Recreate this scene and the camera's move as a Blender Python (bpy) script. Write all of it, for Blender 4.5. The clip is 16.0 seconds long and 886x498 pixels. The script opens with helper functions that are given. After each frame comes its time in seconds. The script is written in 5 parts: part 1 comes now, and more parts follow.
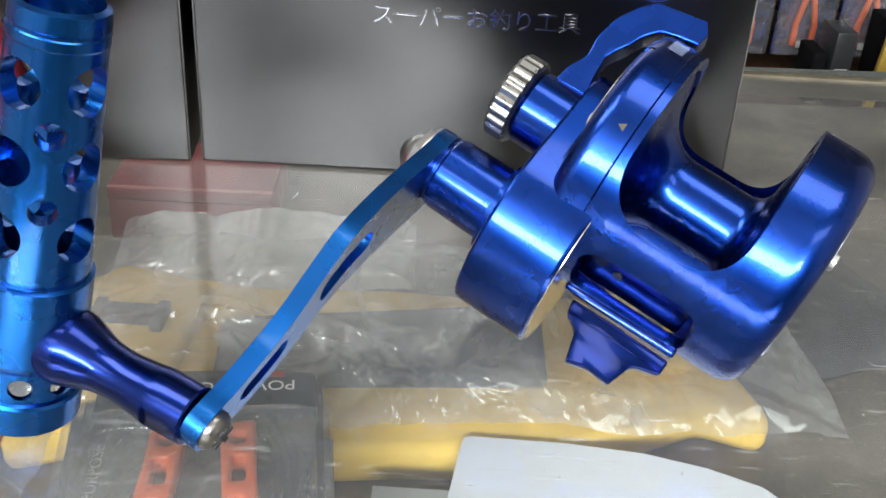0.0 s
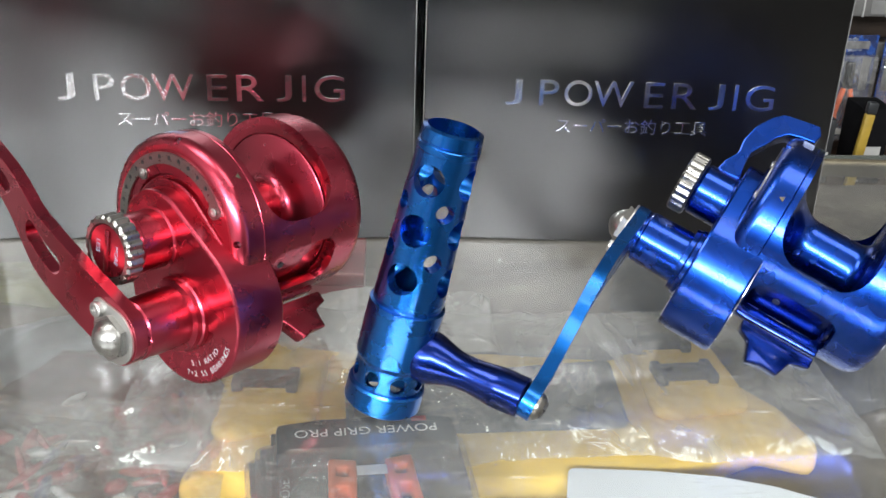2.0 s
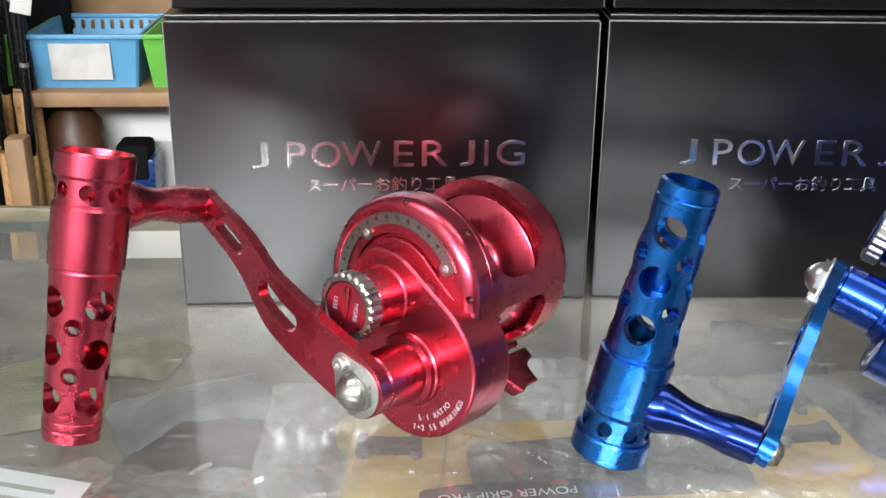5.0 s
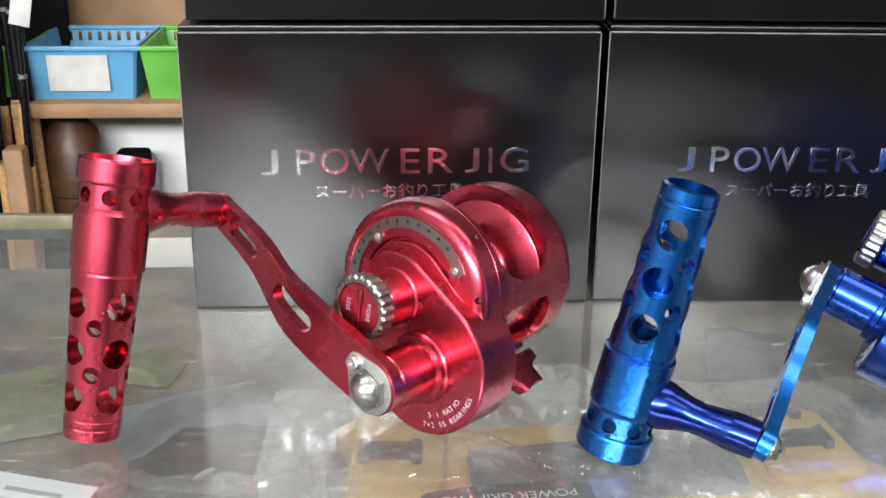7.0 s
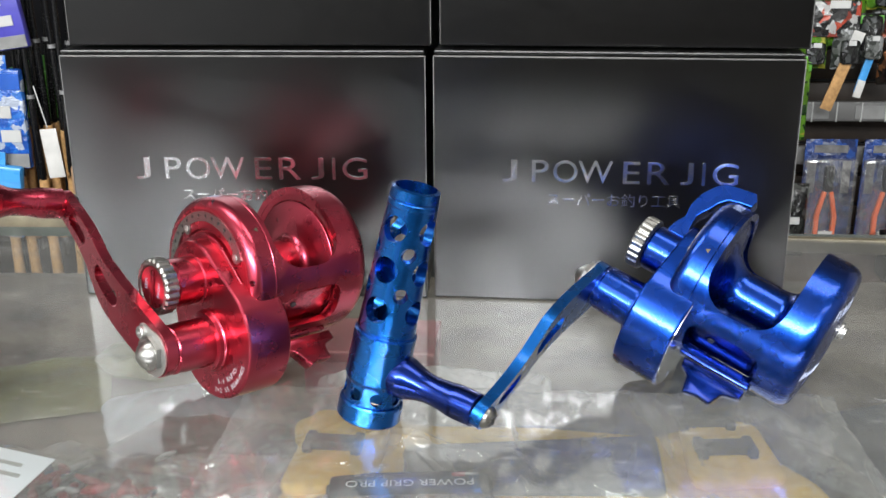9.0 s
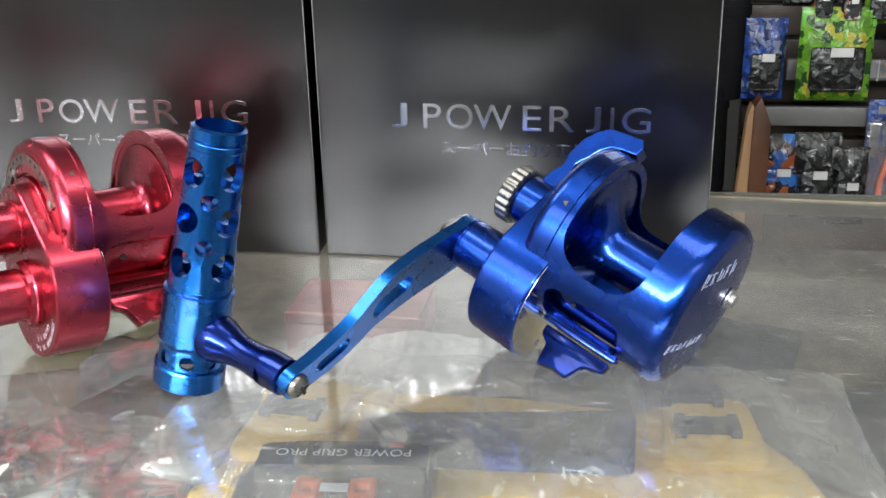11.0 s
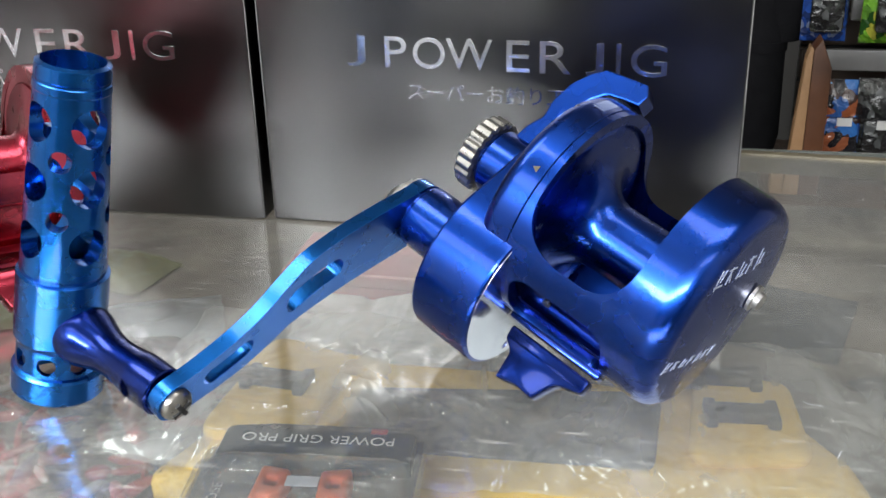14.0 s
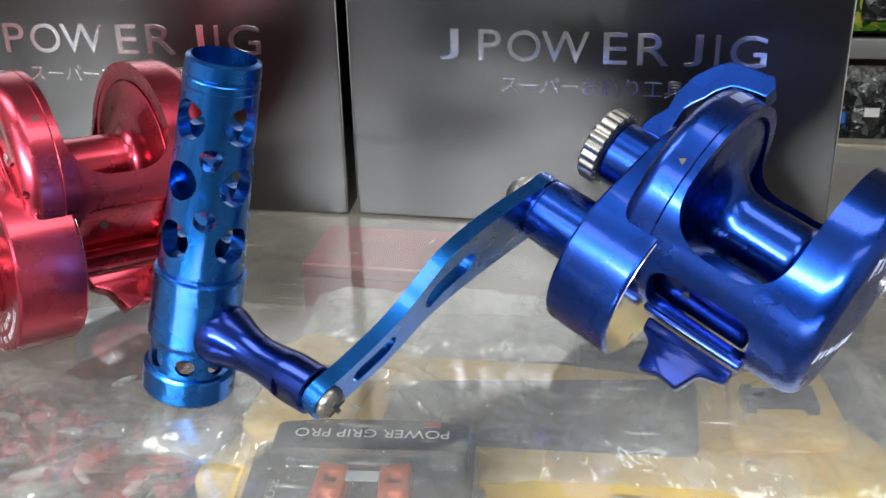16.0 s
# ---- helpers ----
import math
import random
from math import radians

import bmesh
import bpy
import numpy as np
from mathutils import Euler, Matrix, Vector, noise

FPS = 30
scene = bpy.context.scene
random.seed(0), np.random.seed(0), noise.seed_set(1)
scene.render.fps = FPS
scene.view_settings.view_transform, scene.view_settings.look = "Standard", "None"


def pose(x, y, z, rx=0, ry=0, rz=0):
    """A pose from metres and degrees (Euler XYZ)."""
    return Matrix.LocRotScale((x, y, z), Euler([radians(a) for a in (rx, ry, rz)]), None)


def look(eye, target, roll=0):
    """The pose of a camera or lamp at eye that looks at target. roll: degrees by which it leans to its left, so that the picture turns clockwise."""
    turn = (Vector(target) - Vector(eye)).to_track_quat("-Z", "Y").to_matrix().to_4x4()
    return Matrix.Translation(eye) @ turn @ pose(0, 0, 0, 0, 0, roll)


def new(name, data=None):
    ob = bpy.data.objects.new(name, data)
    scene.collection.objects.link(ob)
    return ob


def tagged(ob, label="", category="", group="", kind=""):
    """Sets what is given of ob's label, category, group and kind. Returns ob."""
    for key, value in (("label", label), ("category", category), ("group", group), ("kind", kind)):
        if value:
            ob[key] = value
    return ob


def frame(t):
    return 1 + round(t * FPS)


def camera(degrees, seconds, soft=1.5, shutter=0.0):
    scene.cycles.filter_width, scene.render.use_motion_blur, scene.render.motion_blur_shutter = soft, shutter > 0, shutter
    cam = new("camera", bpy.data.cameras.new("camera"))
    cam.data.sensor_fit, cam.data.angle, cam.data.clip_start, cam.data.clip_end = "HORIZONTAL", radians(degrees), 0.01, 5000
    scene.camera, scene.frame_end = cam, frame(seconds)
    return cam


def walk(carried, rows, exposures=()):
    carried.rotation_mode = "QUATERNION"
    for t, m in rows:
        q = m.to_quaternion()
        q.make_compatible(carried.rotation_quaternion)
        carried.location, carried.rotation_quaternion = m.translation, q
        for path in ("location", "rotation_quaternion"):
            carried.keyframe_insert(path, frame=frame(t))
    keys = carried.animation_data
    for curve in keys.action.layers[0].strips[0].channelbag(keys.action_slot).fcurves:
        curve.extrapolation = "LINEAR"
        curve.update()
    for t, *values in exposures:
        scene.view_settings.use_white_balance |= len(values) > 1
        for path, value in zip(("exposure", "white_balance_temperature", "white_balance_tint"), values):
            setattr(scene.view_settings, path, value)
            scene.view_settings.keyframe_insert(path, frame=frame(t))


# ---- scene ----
cam = camera(45.0, 16.0)
PATH = [
    (0, (0.05, 0.039, 0.162), (0.155, 1.764, -0.844), 3.3),
    (0.5, (0.022, 0.003, 0.174), (0.166, 1.745, -0.798), 3.3),
    (1, (-0.002, -0.028, 0.184), (0.164, 1.736, -0.745), 2.9),
    (1.5, (-0.029, -0.051, 0.196), (0.132, 1.732, -0.695), 2.6),
    (2, (-0.043, -0.066, 0.202), (0.123, 1.735, -0.651), 2.2),
    (2.5, (-0.058, -0.077, 0.203), (0.104, 1.74, -0.618), 1.9),
    (3, (-0.067, -0.081, 0.203), (0.084, 1.748, -0.591), 1.4),
    (3.5, (-0.078, -0.091, 0.204), (0.063, 1.75, -0.565), 1.1),
    (4, (-0.091, -0.091, 0.204), (0.04, 1.761, -0.539), 0.9),
    (4.5, (-0.102, -0.082, 0.201), (0.022, 1.777, -0.526), 0.7),
    (5, (-0.111, -0.074, 0.198), (0.01, 1.787, -0.525), 0.6),
    (5.2, (-0.114, -0.072, 0.196), (0.005, 1.791, -0.522), 0.5),
    (7.3, (-0.118, -0.095, 0.201), (0.02, 1.776, -0.494), 0.7),
    (7.5, (-0.104, -0.103, 0.202), (0.004, 1.774, -0.482), 0.5),
    (8, (-0.065, -0.128, 0.205), (-0.028, 1.758, -0.46), 0.2),
    (8.5, (-0.021, -0.145, 0.21), (-0.058, 1.742, -0.451), -0.3),
    (9, (0.015, -0.149, 0.208), (-0.072, 1.738, -0.448), -0.3),
    (9.5, (0.05, -0.146, 0.206), (-0.099, 1.736, -0.454), -0.8),
    (10, (0.079, -0.133, 0.202), (-0.12, 1.74, -0.47), -1.1),
    (10.2, (0.088, -0.126, 0.198), (-0.132, 1.742, -0.48), -1.2),
    (12.3, (0.132, -0.027, 0.167), (-0.193, 1.788, -0.607), -1.1),
    (12.5, (0.135, -0.013, 0.163), (-0.205, 1.796, -0.618), -1.1),
    (13, (0.136, 0.002, 0.155), (-0.225, 1.799, -0.645), -1.3),
    (13.5, (0.136, 0.0, 0.159), (-0.229, 1.791, -0.651), -1.3),
    (14, (0.131, -0.004, 0.161), (-0.233, 1.788, -0.649), -1.5),
    (14.5, (0.128, -0.006, 0.164), (-0.232, 1.787, -0.647), -1.7),
    (15, (0.123, -0.008, 0.165), (-0.227, 1.785, -0.649), -1.9),
    (15.5, (0.106, -0.01, 0.162), (-0.219, 1.786, -0.656), -1.8),
    (16, (0.082, -0.012, 0.163), (-0.207, 1.785, -0.664), -1.4),
]
walk(cam, [(t, look(eye, target, roll)) for t, eye, target, roll in PATH],
     ((0, -0.16), (1, -0.08), (2.5, 0.0), (4.5, 0.10), (7.5, 0.08), (9, 0.01), (10, 0.04), (12.5, 0.02), (16, -0.03)))

# ---------- world and lights ----------
world = bpy.data.worlds.new("world")
world.use_nodes = True
scene.world = world
world.node_tree.nodes["Background"].inputs[0].default_value = (0.9, 0.95, 1.0, 1)
world.node_tree.nodes["Background"].inputs[1].default_value = 0.05

FLOOR_Z, CEIL_Z = -0.92, 1.75


def area_lamp(name, place, target, sx, sy, watts, colour=(1, 1, 1)):
    d = bpy.data.lights.new(name, "AREA")
    d.shape, d.size, d.size_y, d.energy, d.color = "RECTANGLE", sx, sy, watts, colour
    ob = new(name, d)
    ob.matrix_world = look(place, target)
    return ob


# light panels on the ceiling
LAMPS = [(-1.35, -1.2, 10), (1.05, -1.2, 10), (-0.85, 0.10, 22), (0.75, 0.10, 13)]
for lx, ly, watts in LAMPS:
    area_lamp("panel_light", (lx, ly, CEIL_Z - 0.09), (lx, ly, -1), 1.16, 0.56, watts, (1.0, 0.98, 0.95))
# added unseen lamps behind the camera: a wide high band, a dim low panel
area_lamp("front_fill_light", (-0.95, -2.95, 1.45), (-0.8, 0.2, 0.75), 3.1, 0.56, 305, (0.95, 0.98, 1.0))
area_lamp("low_fill_light", (-1.7, -2.97, -0.45), (-1.5, 0.2, -0.45), 1.6, 0.9, 3.0, (0.95, 0.98, 1.0))

# ---------- materials ----------


def material(name, colour, rough=0.5, metal=0.0, spec=0.5):
    m = bpy.data.materials.new(name)
    m.use_nodes = True
    b = m.node_tree.nodes["Principled BSDF"]
    b.inputs["Base Color"].default_value = (*colour, 1)
    b.inputs["Roughness"].default_value = rough
    b.inputs["Metallic"].default_value = metal
    b.inputs["Specular IOR Level"].default_value = spec
    return m


def worn(m, scale=30.0, amount=0.25, rough_var=0.15, bump=0.0, bump_scale=400.0, detail=6.0):
    """Two scales of variation: blotches in colour and roughness, fine grain as relief."""
    nt = m.node_tree
    b = nt.nodes["Principled BSDF"]
    tc = nt.nodes.new("ShaderNodeTexCoord")
    n1 = nt.nodes.new("ShaderNodeTexNoise")
    n1.inputs["Scale"].default_value, n1.inputs["Detail"].default_value = scale, detail
    nt.links.new(tc.outputs["Object"], n1.inputs["Vector"])
    mix = nt.nodes.new("ShaderNodeMix")
    mix.data_type, mix.blend_type = "RGBA", "MULTIPLY"
    col = b.inputs["Base Color"].default_value[:]
    mix.inputs[6].default_value = col
    ramp = nt.nodes.new("ShaderNodeMapRange")
    ramp.inputs["From Min"].default_value, ramp.inputs["From Max"].default_value = 0.3, 0.7
    ramp.inputs["To Min"].default_value, ramp.inputs["To Max"].default_value = 1 - amount, 1 + amount * 0.4
    nt.links.new(n1.outputs["Fac"], ramp.inputs["Value"])
    mix.inputs[0].default_value = 1.0
    nt.links.new(ramp.outputs["Result"], mix.inputs[7])
    nt.links.new(mix.outputs[2], b.inputs["Base Color"])
    r = b.inputs["Roughness"].default_value
    rr = nt.nodes.new("ShaderNodeMapRange")
    rr.inputs["From Min"].default_value, rr.inputs["From Max"].default_value = 0.3, 0.7
    rr.inputs["To Min"].default_value, rr.inputs["To Max"].default_value = max(0.02, r - rough_var), min(1, r + rough_var)
    n2 = nt.nodes.new("ShaderNodeTexNoise")
    n2.inputs["Scale"].default_value, n2.inputs["Detail"].default_value = scale * 6, 4
    nt.links.new(tc.outputs["Object"], n2.inputs["Vector"])
    nt.links.new(n2.outputs["Fac"], rr.inputs["Value"])
    nt.links.new(rr.outputs["Result"], b.inputs["Roughness"])
    if bump:
        n3 = nt.nodes.new("ShaderNodeTexNoise")
        n3.inputs["Scale"].default_value = bump_scale
        nt.links.new(tc.outputs["Object"], n3.inputs["Vector"])
        bp = nt.nodes.new("ShaderNodeBump")
        bp.inputs["Strength"].default_value, bp.inputs["Distance"].default_value = bump, 0.001
        nt.links.new(n3.outputs["Fac"], bp.inputs["Height"])
        nt.links.new(bp.outputs["Normal"], b.inputs["Normal"])
    return m


def anodised(name, colour, rough):
    """Turned, anodised aluminium: tinted metal with faint lathe marks."""
    m = material(name, colour, rough, 1.0)
    nt = m.node_tree
    b = nt.nodes["Principled BSDF"]
    b.inputs["Anisotropic"].default_value = 0.35
    b.inputs["Coat Weight"].default_value = 0.3
    b.inputs["Coat Roughness"].default_value = 0.08
    tc = nt.nodes.new("ShaderNodeTexCoord")
    n = nt.nodes.new("ShaderNodeTexNoise")
    n.inputs["Scale"].default_value, n.inputs["Detail"].default_value = 90, 5
    nt.links.new(tc.outputs["Object"], n.inputs["Vector"])
    mr = nt.nodes.new("ShaderNodeMapRange")
    mr.inputs["To Min"].default_value, mr.inputs["To Max"].default_value = rough - 0.05, rough + 0.07
    nt.links.new(n.outputs["Fac"], mr.inputs["Value"])
    nt.links.new(mr.outputs["Result"], b.inputs["Roughness"])
    return m


BLUE = anodised("royal_blue_anodised", (0.0065, 0.042, 0.275), 0.26)
# brighter copy of BLUE: light on grip and arm put into the colour
LIT_BLUE = anodised("lit_blue_anodised", (0.009, 0.115, 0.42), 0.26)
BLUE_DARK = anodised("deep_blue_anodised", (0.005, 0.021, 0.165), 0.24)
RED = anodised("red_anodised", (0.42, 0.044, 0.075), 0.27)
RED_DARK = anodised("dark_red_anodised", (0.37, 0.038, 0.066), 0.26)
STEEL = worn(material("stainless_steel", (0.46, 0.455, 0.44), 0.42, 1.0), 200, 0.1, 0.06)
NICKEL = worn(material("nickel_plate", (0.25, 0.245, 0.23), 0.33, 1.0), 150, 0.1, 0.08)
INK = material("pale_engraving", (0.82, 0.83, 0.85), 0.5)
SCRIBE = material("laser_engraving", (0.50, 0.52, 0.56), 0.5, 0.2)
BARE = worn(material("polished_bare_aluminium", (0.72, 0.73, 0.76), 0.16, 1.0), 120, 0.08, 0.05)
FAINT = material("faint_engraving", (0.26, 0.31, 0.42), 0.5)
SCREW_STEEL = worn(material("dull_screw_steel", (0.26, 0.25, 0.23), 0.32, 1.0), 200, 0.2, 0.06)
NUT_STEEL = worn(material("satin_nut_steel", (0.34, 0.335, 0.32), 0.32, 1.0), 200, 0.15, 0.06)
MARK = material("silvery_engraving", (0.36, 0.40, 0.50), 0.4, 0.3)
GUNMETAL = material("dark_steel", (0.10, 0.10, 0.11), 0.35, 1.0)
GOLD_INK = material("brass_paint", (0.050, 0.040, 0.024), 0.6)
DARK = material("dark_hole", (0.01, 0.01, 0.012), 0.6)

def laminated(m, ior):
    """A satin film over printed card: its gloss falls off sharply, without a wide tail."""
    nt = m.node_tree
    b = nt.nodes["Principled BSDF"]
    gloss = nt.nodes.new("ShaderNodeBsdfAnisotropic")
    gloss.distribution = "BECKMANN"
    fresnel = nt.nodes.new("ShaderNodeFresnel")
    fresnel.inputs["IOR"].default_value = ior
    mix = nt.nodes.new("ShaderNodeMixShader")
    for name in ("Roughness", "Normal"):
        nt.links.new(b.inputs[name].links[0].from_socket, gloss.inputs[name])
    nt.links.new(fresnel.outputs[0], mix.inputs[0])
    nt.links.new(b.outputs[0], mix.inputs[1])
    nt.links.new(gloss.outputs[0], mix.inputs[2])
    nt.links.new(mix.outputs[0], nt.nodes["Material Output"].inputs["Surface"])
    return m


CARD = laminated(worn(material("black_laminated_card", (0.0030, 0.0029, 0.0028), 0.31, 0.0, 0.0), 30, 0.3, 0.012, 0.02, 2600), 1.86)
CARD_EDGE = worn(material("scuffed_card_edge", (0.12, 0.117, 0.113), 0.6), 90, 0.5, 0.1)
FOIL = material("silver_foil", (0.86, 0.86, 0.88), 0.16, 1.0)
GLASS = bpy.data.materials.new("counter_glass")
GLASS.use_nodes = True


def make_glass(m, haze=0.105):
    """A clear thin sheet with a dusty, finely scratched surface."""
    nt = m.node_tree
    nt.nodes.clear()
    out = nt.nodes.new("ShaderNodeOutputMaterial")
    clear = nt.nodes.new("ShaderNodeBsdfTransparent")
    clear.inputs[0].default_value = (0.90, 0.95, 0.93, 1)
    gloss = nt.nodes.new("ShaderNodeBsdfGlossy")
    gloss.inputs["Color"].default_value = (1, 1, 1, 1)
    gloss.inputs["Roughness"].default_value = 0.085
    fres = nt.nodes.new("ShaderNodeFresnel")
    fres.inputs[0].default_value = 1.5
    twice = nt.nodes.new("ShaderNodeMath")
    twice.operation, twice.use_clamp = "MULTIPLY", True
    twice.inputs[1].default_value = 1.6
    nt.links.new(fres.outputs[0], twice.inputs[0])
    sheet = nt.nodes.new("ShaderNodeMixShader")
    nt.links.new(twice.outputs[0], sheet.inputs[0])
    nt.links.new(clear.outputs[0], sheet.inputs[1])
    nt.links.new(gloss.outputs[0], sheet.inputs[2])
    dust = nt.nodes.new("ShaderNodeBsdfDiffuse")
    dust.inputs[0].default_value = (0.66, 0.65, 0.61, 1)
    tc = nt.nodes.new("ShaderNodeTexCoord")
    n1 = nt.nodes.new("ShaderNodeTexNoise")
    n1.inputs["Scale"].default_value, n1.inputs["Detail"].default_value = 9, 8
    n2 = nt.nodes.new("ShaderNodeTexNoise")
    n2.inputs["Scale"].default_value, n2.inputs["Detail"].default_value = 420, 2
    stretch = nt.nodes.new("ShaderNodeMapping")
    stretch.inputs["Scale"].default_value = (0.15, 1, 1)
    stretch.inputs["Rotation"].default_value = (0, 0, 0.18)
    nt.links.new(tc.outputs["Object"], n1.inputs["Vector"])
    nt.links.new(tc.outputs["Object"], stretch.inputs["Vector"])
    nt.links.new(stretch.outputs["Vector"], n2.inputs["Vector"])
    r1 = nt.nodes.new("ShaderNodeMapRange")
    r1.inputs["From Min"].default_value, r1.inputs["From Max"].default_value = 0.3, 0.75
    r1.inputs["To Min"].default_value, r1.inputs["To Max"].default_value = haze * 0.3, haze * 1.7
    r2 = nt.nodes.new("ShaderNodeMapRange")
    r2.inputs["From Min"].default_value, r2.inputs["From Max"].default_value = 0.62, 0.80
    r2.inputs["To Min"].default_value, r2.inputs["To Max"].default_value = 0.0, 0.28
    nt.links.new(n1.outputs["Fac"], r1.inputs["Value"])
    nt.links.new(n2.outputs["Fac"], r2.inputs["Value"])
    add = nt.nodes.new("ShaderNodeMath")
    add.use_clamp = True
    nt.links.new(r1.outputs["Result"], add.inputs[0])
    nt.links.new(r2.outputs["Result"], add.inputs[1])
    dirty = nt.nodes.new("ShaderNodeMixShader")
    n3 = nt.nodes.new("ShaderNodeTexNoise")
    n3.inputs["Scale"].default_value, n3.inputs["Detail"].default_value = 640, 3
    nt.links.new(tc.outputs["Object"], n3.inputs["Vector"])
    r3 = nt.nodes.new("ShaderNodeMapRange")
    r3.inputs["From Min"].default_value, r3.inputs["From Max"].default_value = 0.64, 0.78
    r3.inputs["To Min"].default_value, r3.inputs["To Max"].default_value = 0.0, 0.34
    nt.links.new(n3.outputs["Fac"], r3.inputs["Value"])
    specks = nt.nodes.new("ShaderNodeMath")
    specks.use_clamp = True
    nt.links.new(add.outputs[0], specks.inputs[0])
    nt.links.new(r3.outputs["Result"], specks.inputs[1])
    nt.links.new(specks.outputs[0], dirty.inputs[0])
    nt.links.new(sheet.outputs[0], dirty.inputs[1])
    nt.links.new(dust.outputs[0], dirty.inputs[2])
    nt.links.new(dirty.outputs[0], out.inputs[0])
    return m


make_glass(GLASS)
GLASS_BACK = bpy.data.materials.new("glass_underside")
GLASS_BACK.use_nodes = True
GLASS_BACK.node_tree.nodes.clear()
_o, _t = GLASS_BACK.node_tree.nodes.new("ShaderNodeOutputMaterial"), GLASS_BACK.node_tree.nodes.new("ShaderNodeBsdfTransparent")
GLASS_BACK.node_tree.links.new(_t.outputs[0], _o.inputs[0])
GLASS_EDGE = material("green_glass_edge", (0.10, 0.16, 0.13), 0.15)
FILM = bpy.data.materials.new("clear_plastic_film")
FILM.use_nodes = True


def make_film(m, strength=0.14, rough=0.08, milk=0.23):
    nt = m.node_tree
    nt.nodes.clear()
    out = nt.nodes.new("ShaderNodeOutputMaterial")
    clear = nt.nodes.new("ShaderNodeBsdfTransparent")
    clear.inputs[0].default_value = (0.96, 0.96, 0.96, 1)
    gloss = nt.nodes.new("ShaderNodeBsdfGlossy")
    gloss.inputs["Roughness"].default_value = rough
    milky = nt.nodes.new("ShaderNodeBsdfDiffuse")
    milky.inputs[0].default_value = (0.8, 0.8, 0.8, 1)
    a = nt.nodes.new("ShaderNodeMixShader")
    tc = nt.nodes.new("ShaderNodeTexCoord")
    squash = nt.nodes.new("ShaderNodeMapping")
    squash.inputs["Scale"].default_value = (1.0, 0.35, 1.0)
    squash.inputs["Rotation"].default_value = (0, 0, 0.35)
    folds = nt.nodes.new("ShaderNodeTexNoise")
    folds.inputs["Scale"].default_value, folds.inputs["Detail"].default_value, folds.inputs["Distortion"].default_value = 22, 5, 0.6
    span = nt.nodes.new("ShaderNodeMapRange")
    span.inputs["From Min"].default_value, span.inputs["From Max"].default_value = 0.4, 0.75
    span.inputs["To Min"].default_value, span.inputs["To Max"].default_value = milk * 0.6, milk * 2.2
    nt.links.new(tc.outputs["Object"], squash.inputs["Vector"])
    nt.links.new(squash.outputs["Vector"], folds.inputs["Vector"])
    nt.links.new(folds.outputs["Fac"], span.inputs["Value"])
    nt.links.new(span.outputs["Result"], a.inputs[0])
    nt.links.new(clear.outputs[0], a.inputs[1])
    nt.links.new(milky.outputs[0], a.inputs[2])
    crease = nt.nodes.new("ShaderNodeTexNoise")
    crease.inputs["Scale"].default_value, crease.inputs["Detail"].default_value, crease.inputs["Distortion"].default_value = 22, 3, 1.6
    nt.links.new(squash.outputs["Vector"], crease.inputs["Vector"])
    ridge = nt.nodes.new("ShaderNodeBump")
    ridge.inputs["Strength"].default_value, ridge.inputs["Distance"].default_value = 0.6, 0.010
    nt.links.new(crease.outputs["Fac"], ridge.inputs["Height"])
    nt.links.new(ridge.outputs["Normal"], gloss.inputs["Normal"])
    b = nt.nodes.new("ShaderNodeMixShader")
    b.inputs[0].default_value = strength
    nt.links.new(a.outputs[0], b.inputs[1])
    nt.links.new(gloss.outputs[0], b.inputs[2])
    nt.links.new(b.outputs[0], out.inputs[0])
    return m


make_film(FILM)
THIN_FILM = bpy.data.materials.new("thin_clear_film")
THIN_FILM.use_nodes = True
make_film(THIN_FILM, 0.20, 0.07, 0.15)
MILKY_FILM = bpy.data.materials.new("milky_plastic_film")
MILKY_FILM.use_nodes = True
make_film(MILKY_FILM, 0.20, 0.10, 0.42)
BLISTER = bpy.data.materials.new("clear_blister_plastic")
BLISTER.use_nodes = True
make_film(BLISTER, 0.20, 0.07, 0.07)

WALL = worn(material("grey_wall_paint", (0.06, 0.058, 0.055), 0.8), 3, 0.2, 0.1, 0.1, 120)
PALE_WALL = worn(material("pale_wall_paint", (0.45, 0.44, 0.42), 0.8), 3, 0.2, 0.1, 0.1, 120)
CEILING = worn(material("white_ceiling_board", (0.75, 0.75, 0.73), 0.9), 4, 0.1, 0.05)
TILE = worn(material("brown_floor_tile", (0.06, 0.047, 0.037), 0.6), 5, 0.3, 0.1)
WOOD = worn(material("varnished_brown_wood", (0.055, 0.024, 0.010), 0.45), 12, 0.5, 0.1, 0.1, 160)
RACK_WOOD = worn(material("dark_rack_wood", (0.030, 0.019, 0.012), 0.55), 14, 0.5, 0.1, 0.1, 160)
STAND_WOOD = worn(material("red_brown_varnished_wood", (0.075, 0.028, 0.011), 0.5), 14, 0.5, 0.1, 0.1, 160)
PINE = worn(material("raw_pine", (0.27, 0.155, 0.075), 0.6), 16, 0.3, 0.1, 0.1, 160)
SHELF_LINER = worn(material("grey_brown_shelf", (0.14, 0.122, 0.10), 0.5), 13, 0.85, 0.15)
MUSTARD = worn(material("mustard_packaging", (0.36, 0.24, 0.03), 0.5), 30, 0.4, 0.1)
TRIM = worn(material("brown_edge_trim", (0.13, 0.11, 0.07), 0.5), 60, 0.4, 0.1)
ALU = worn(material("aluminium_trim", (0.42, 0.42, 0.40), 0.35, 1.0), 60, 0.2, 0.1)
YELLOW = worn(material("yellow_fabric", (0.88, 0.57, 0.09), 0.75), 25, 0.25, 0.1, 0.25, 700)
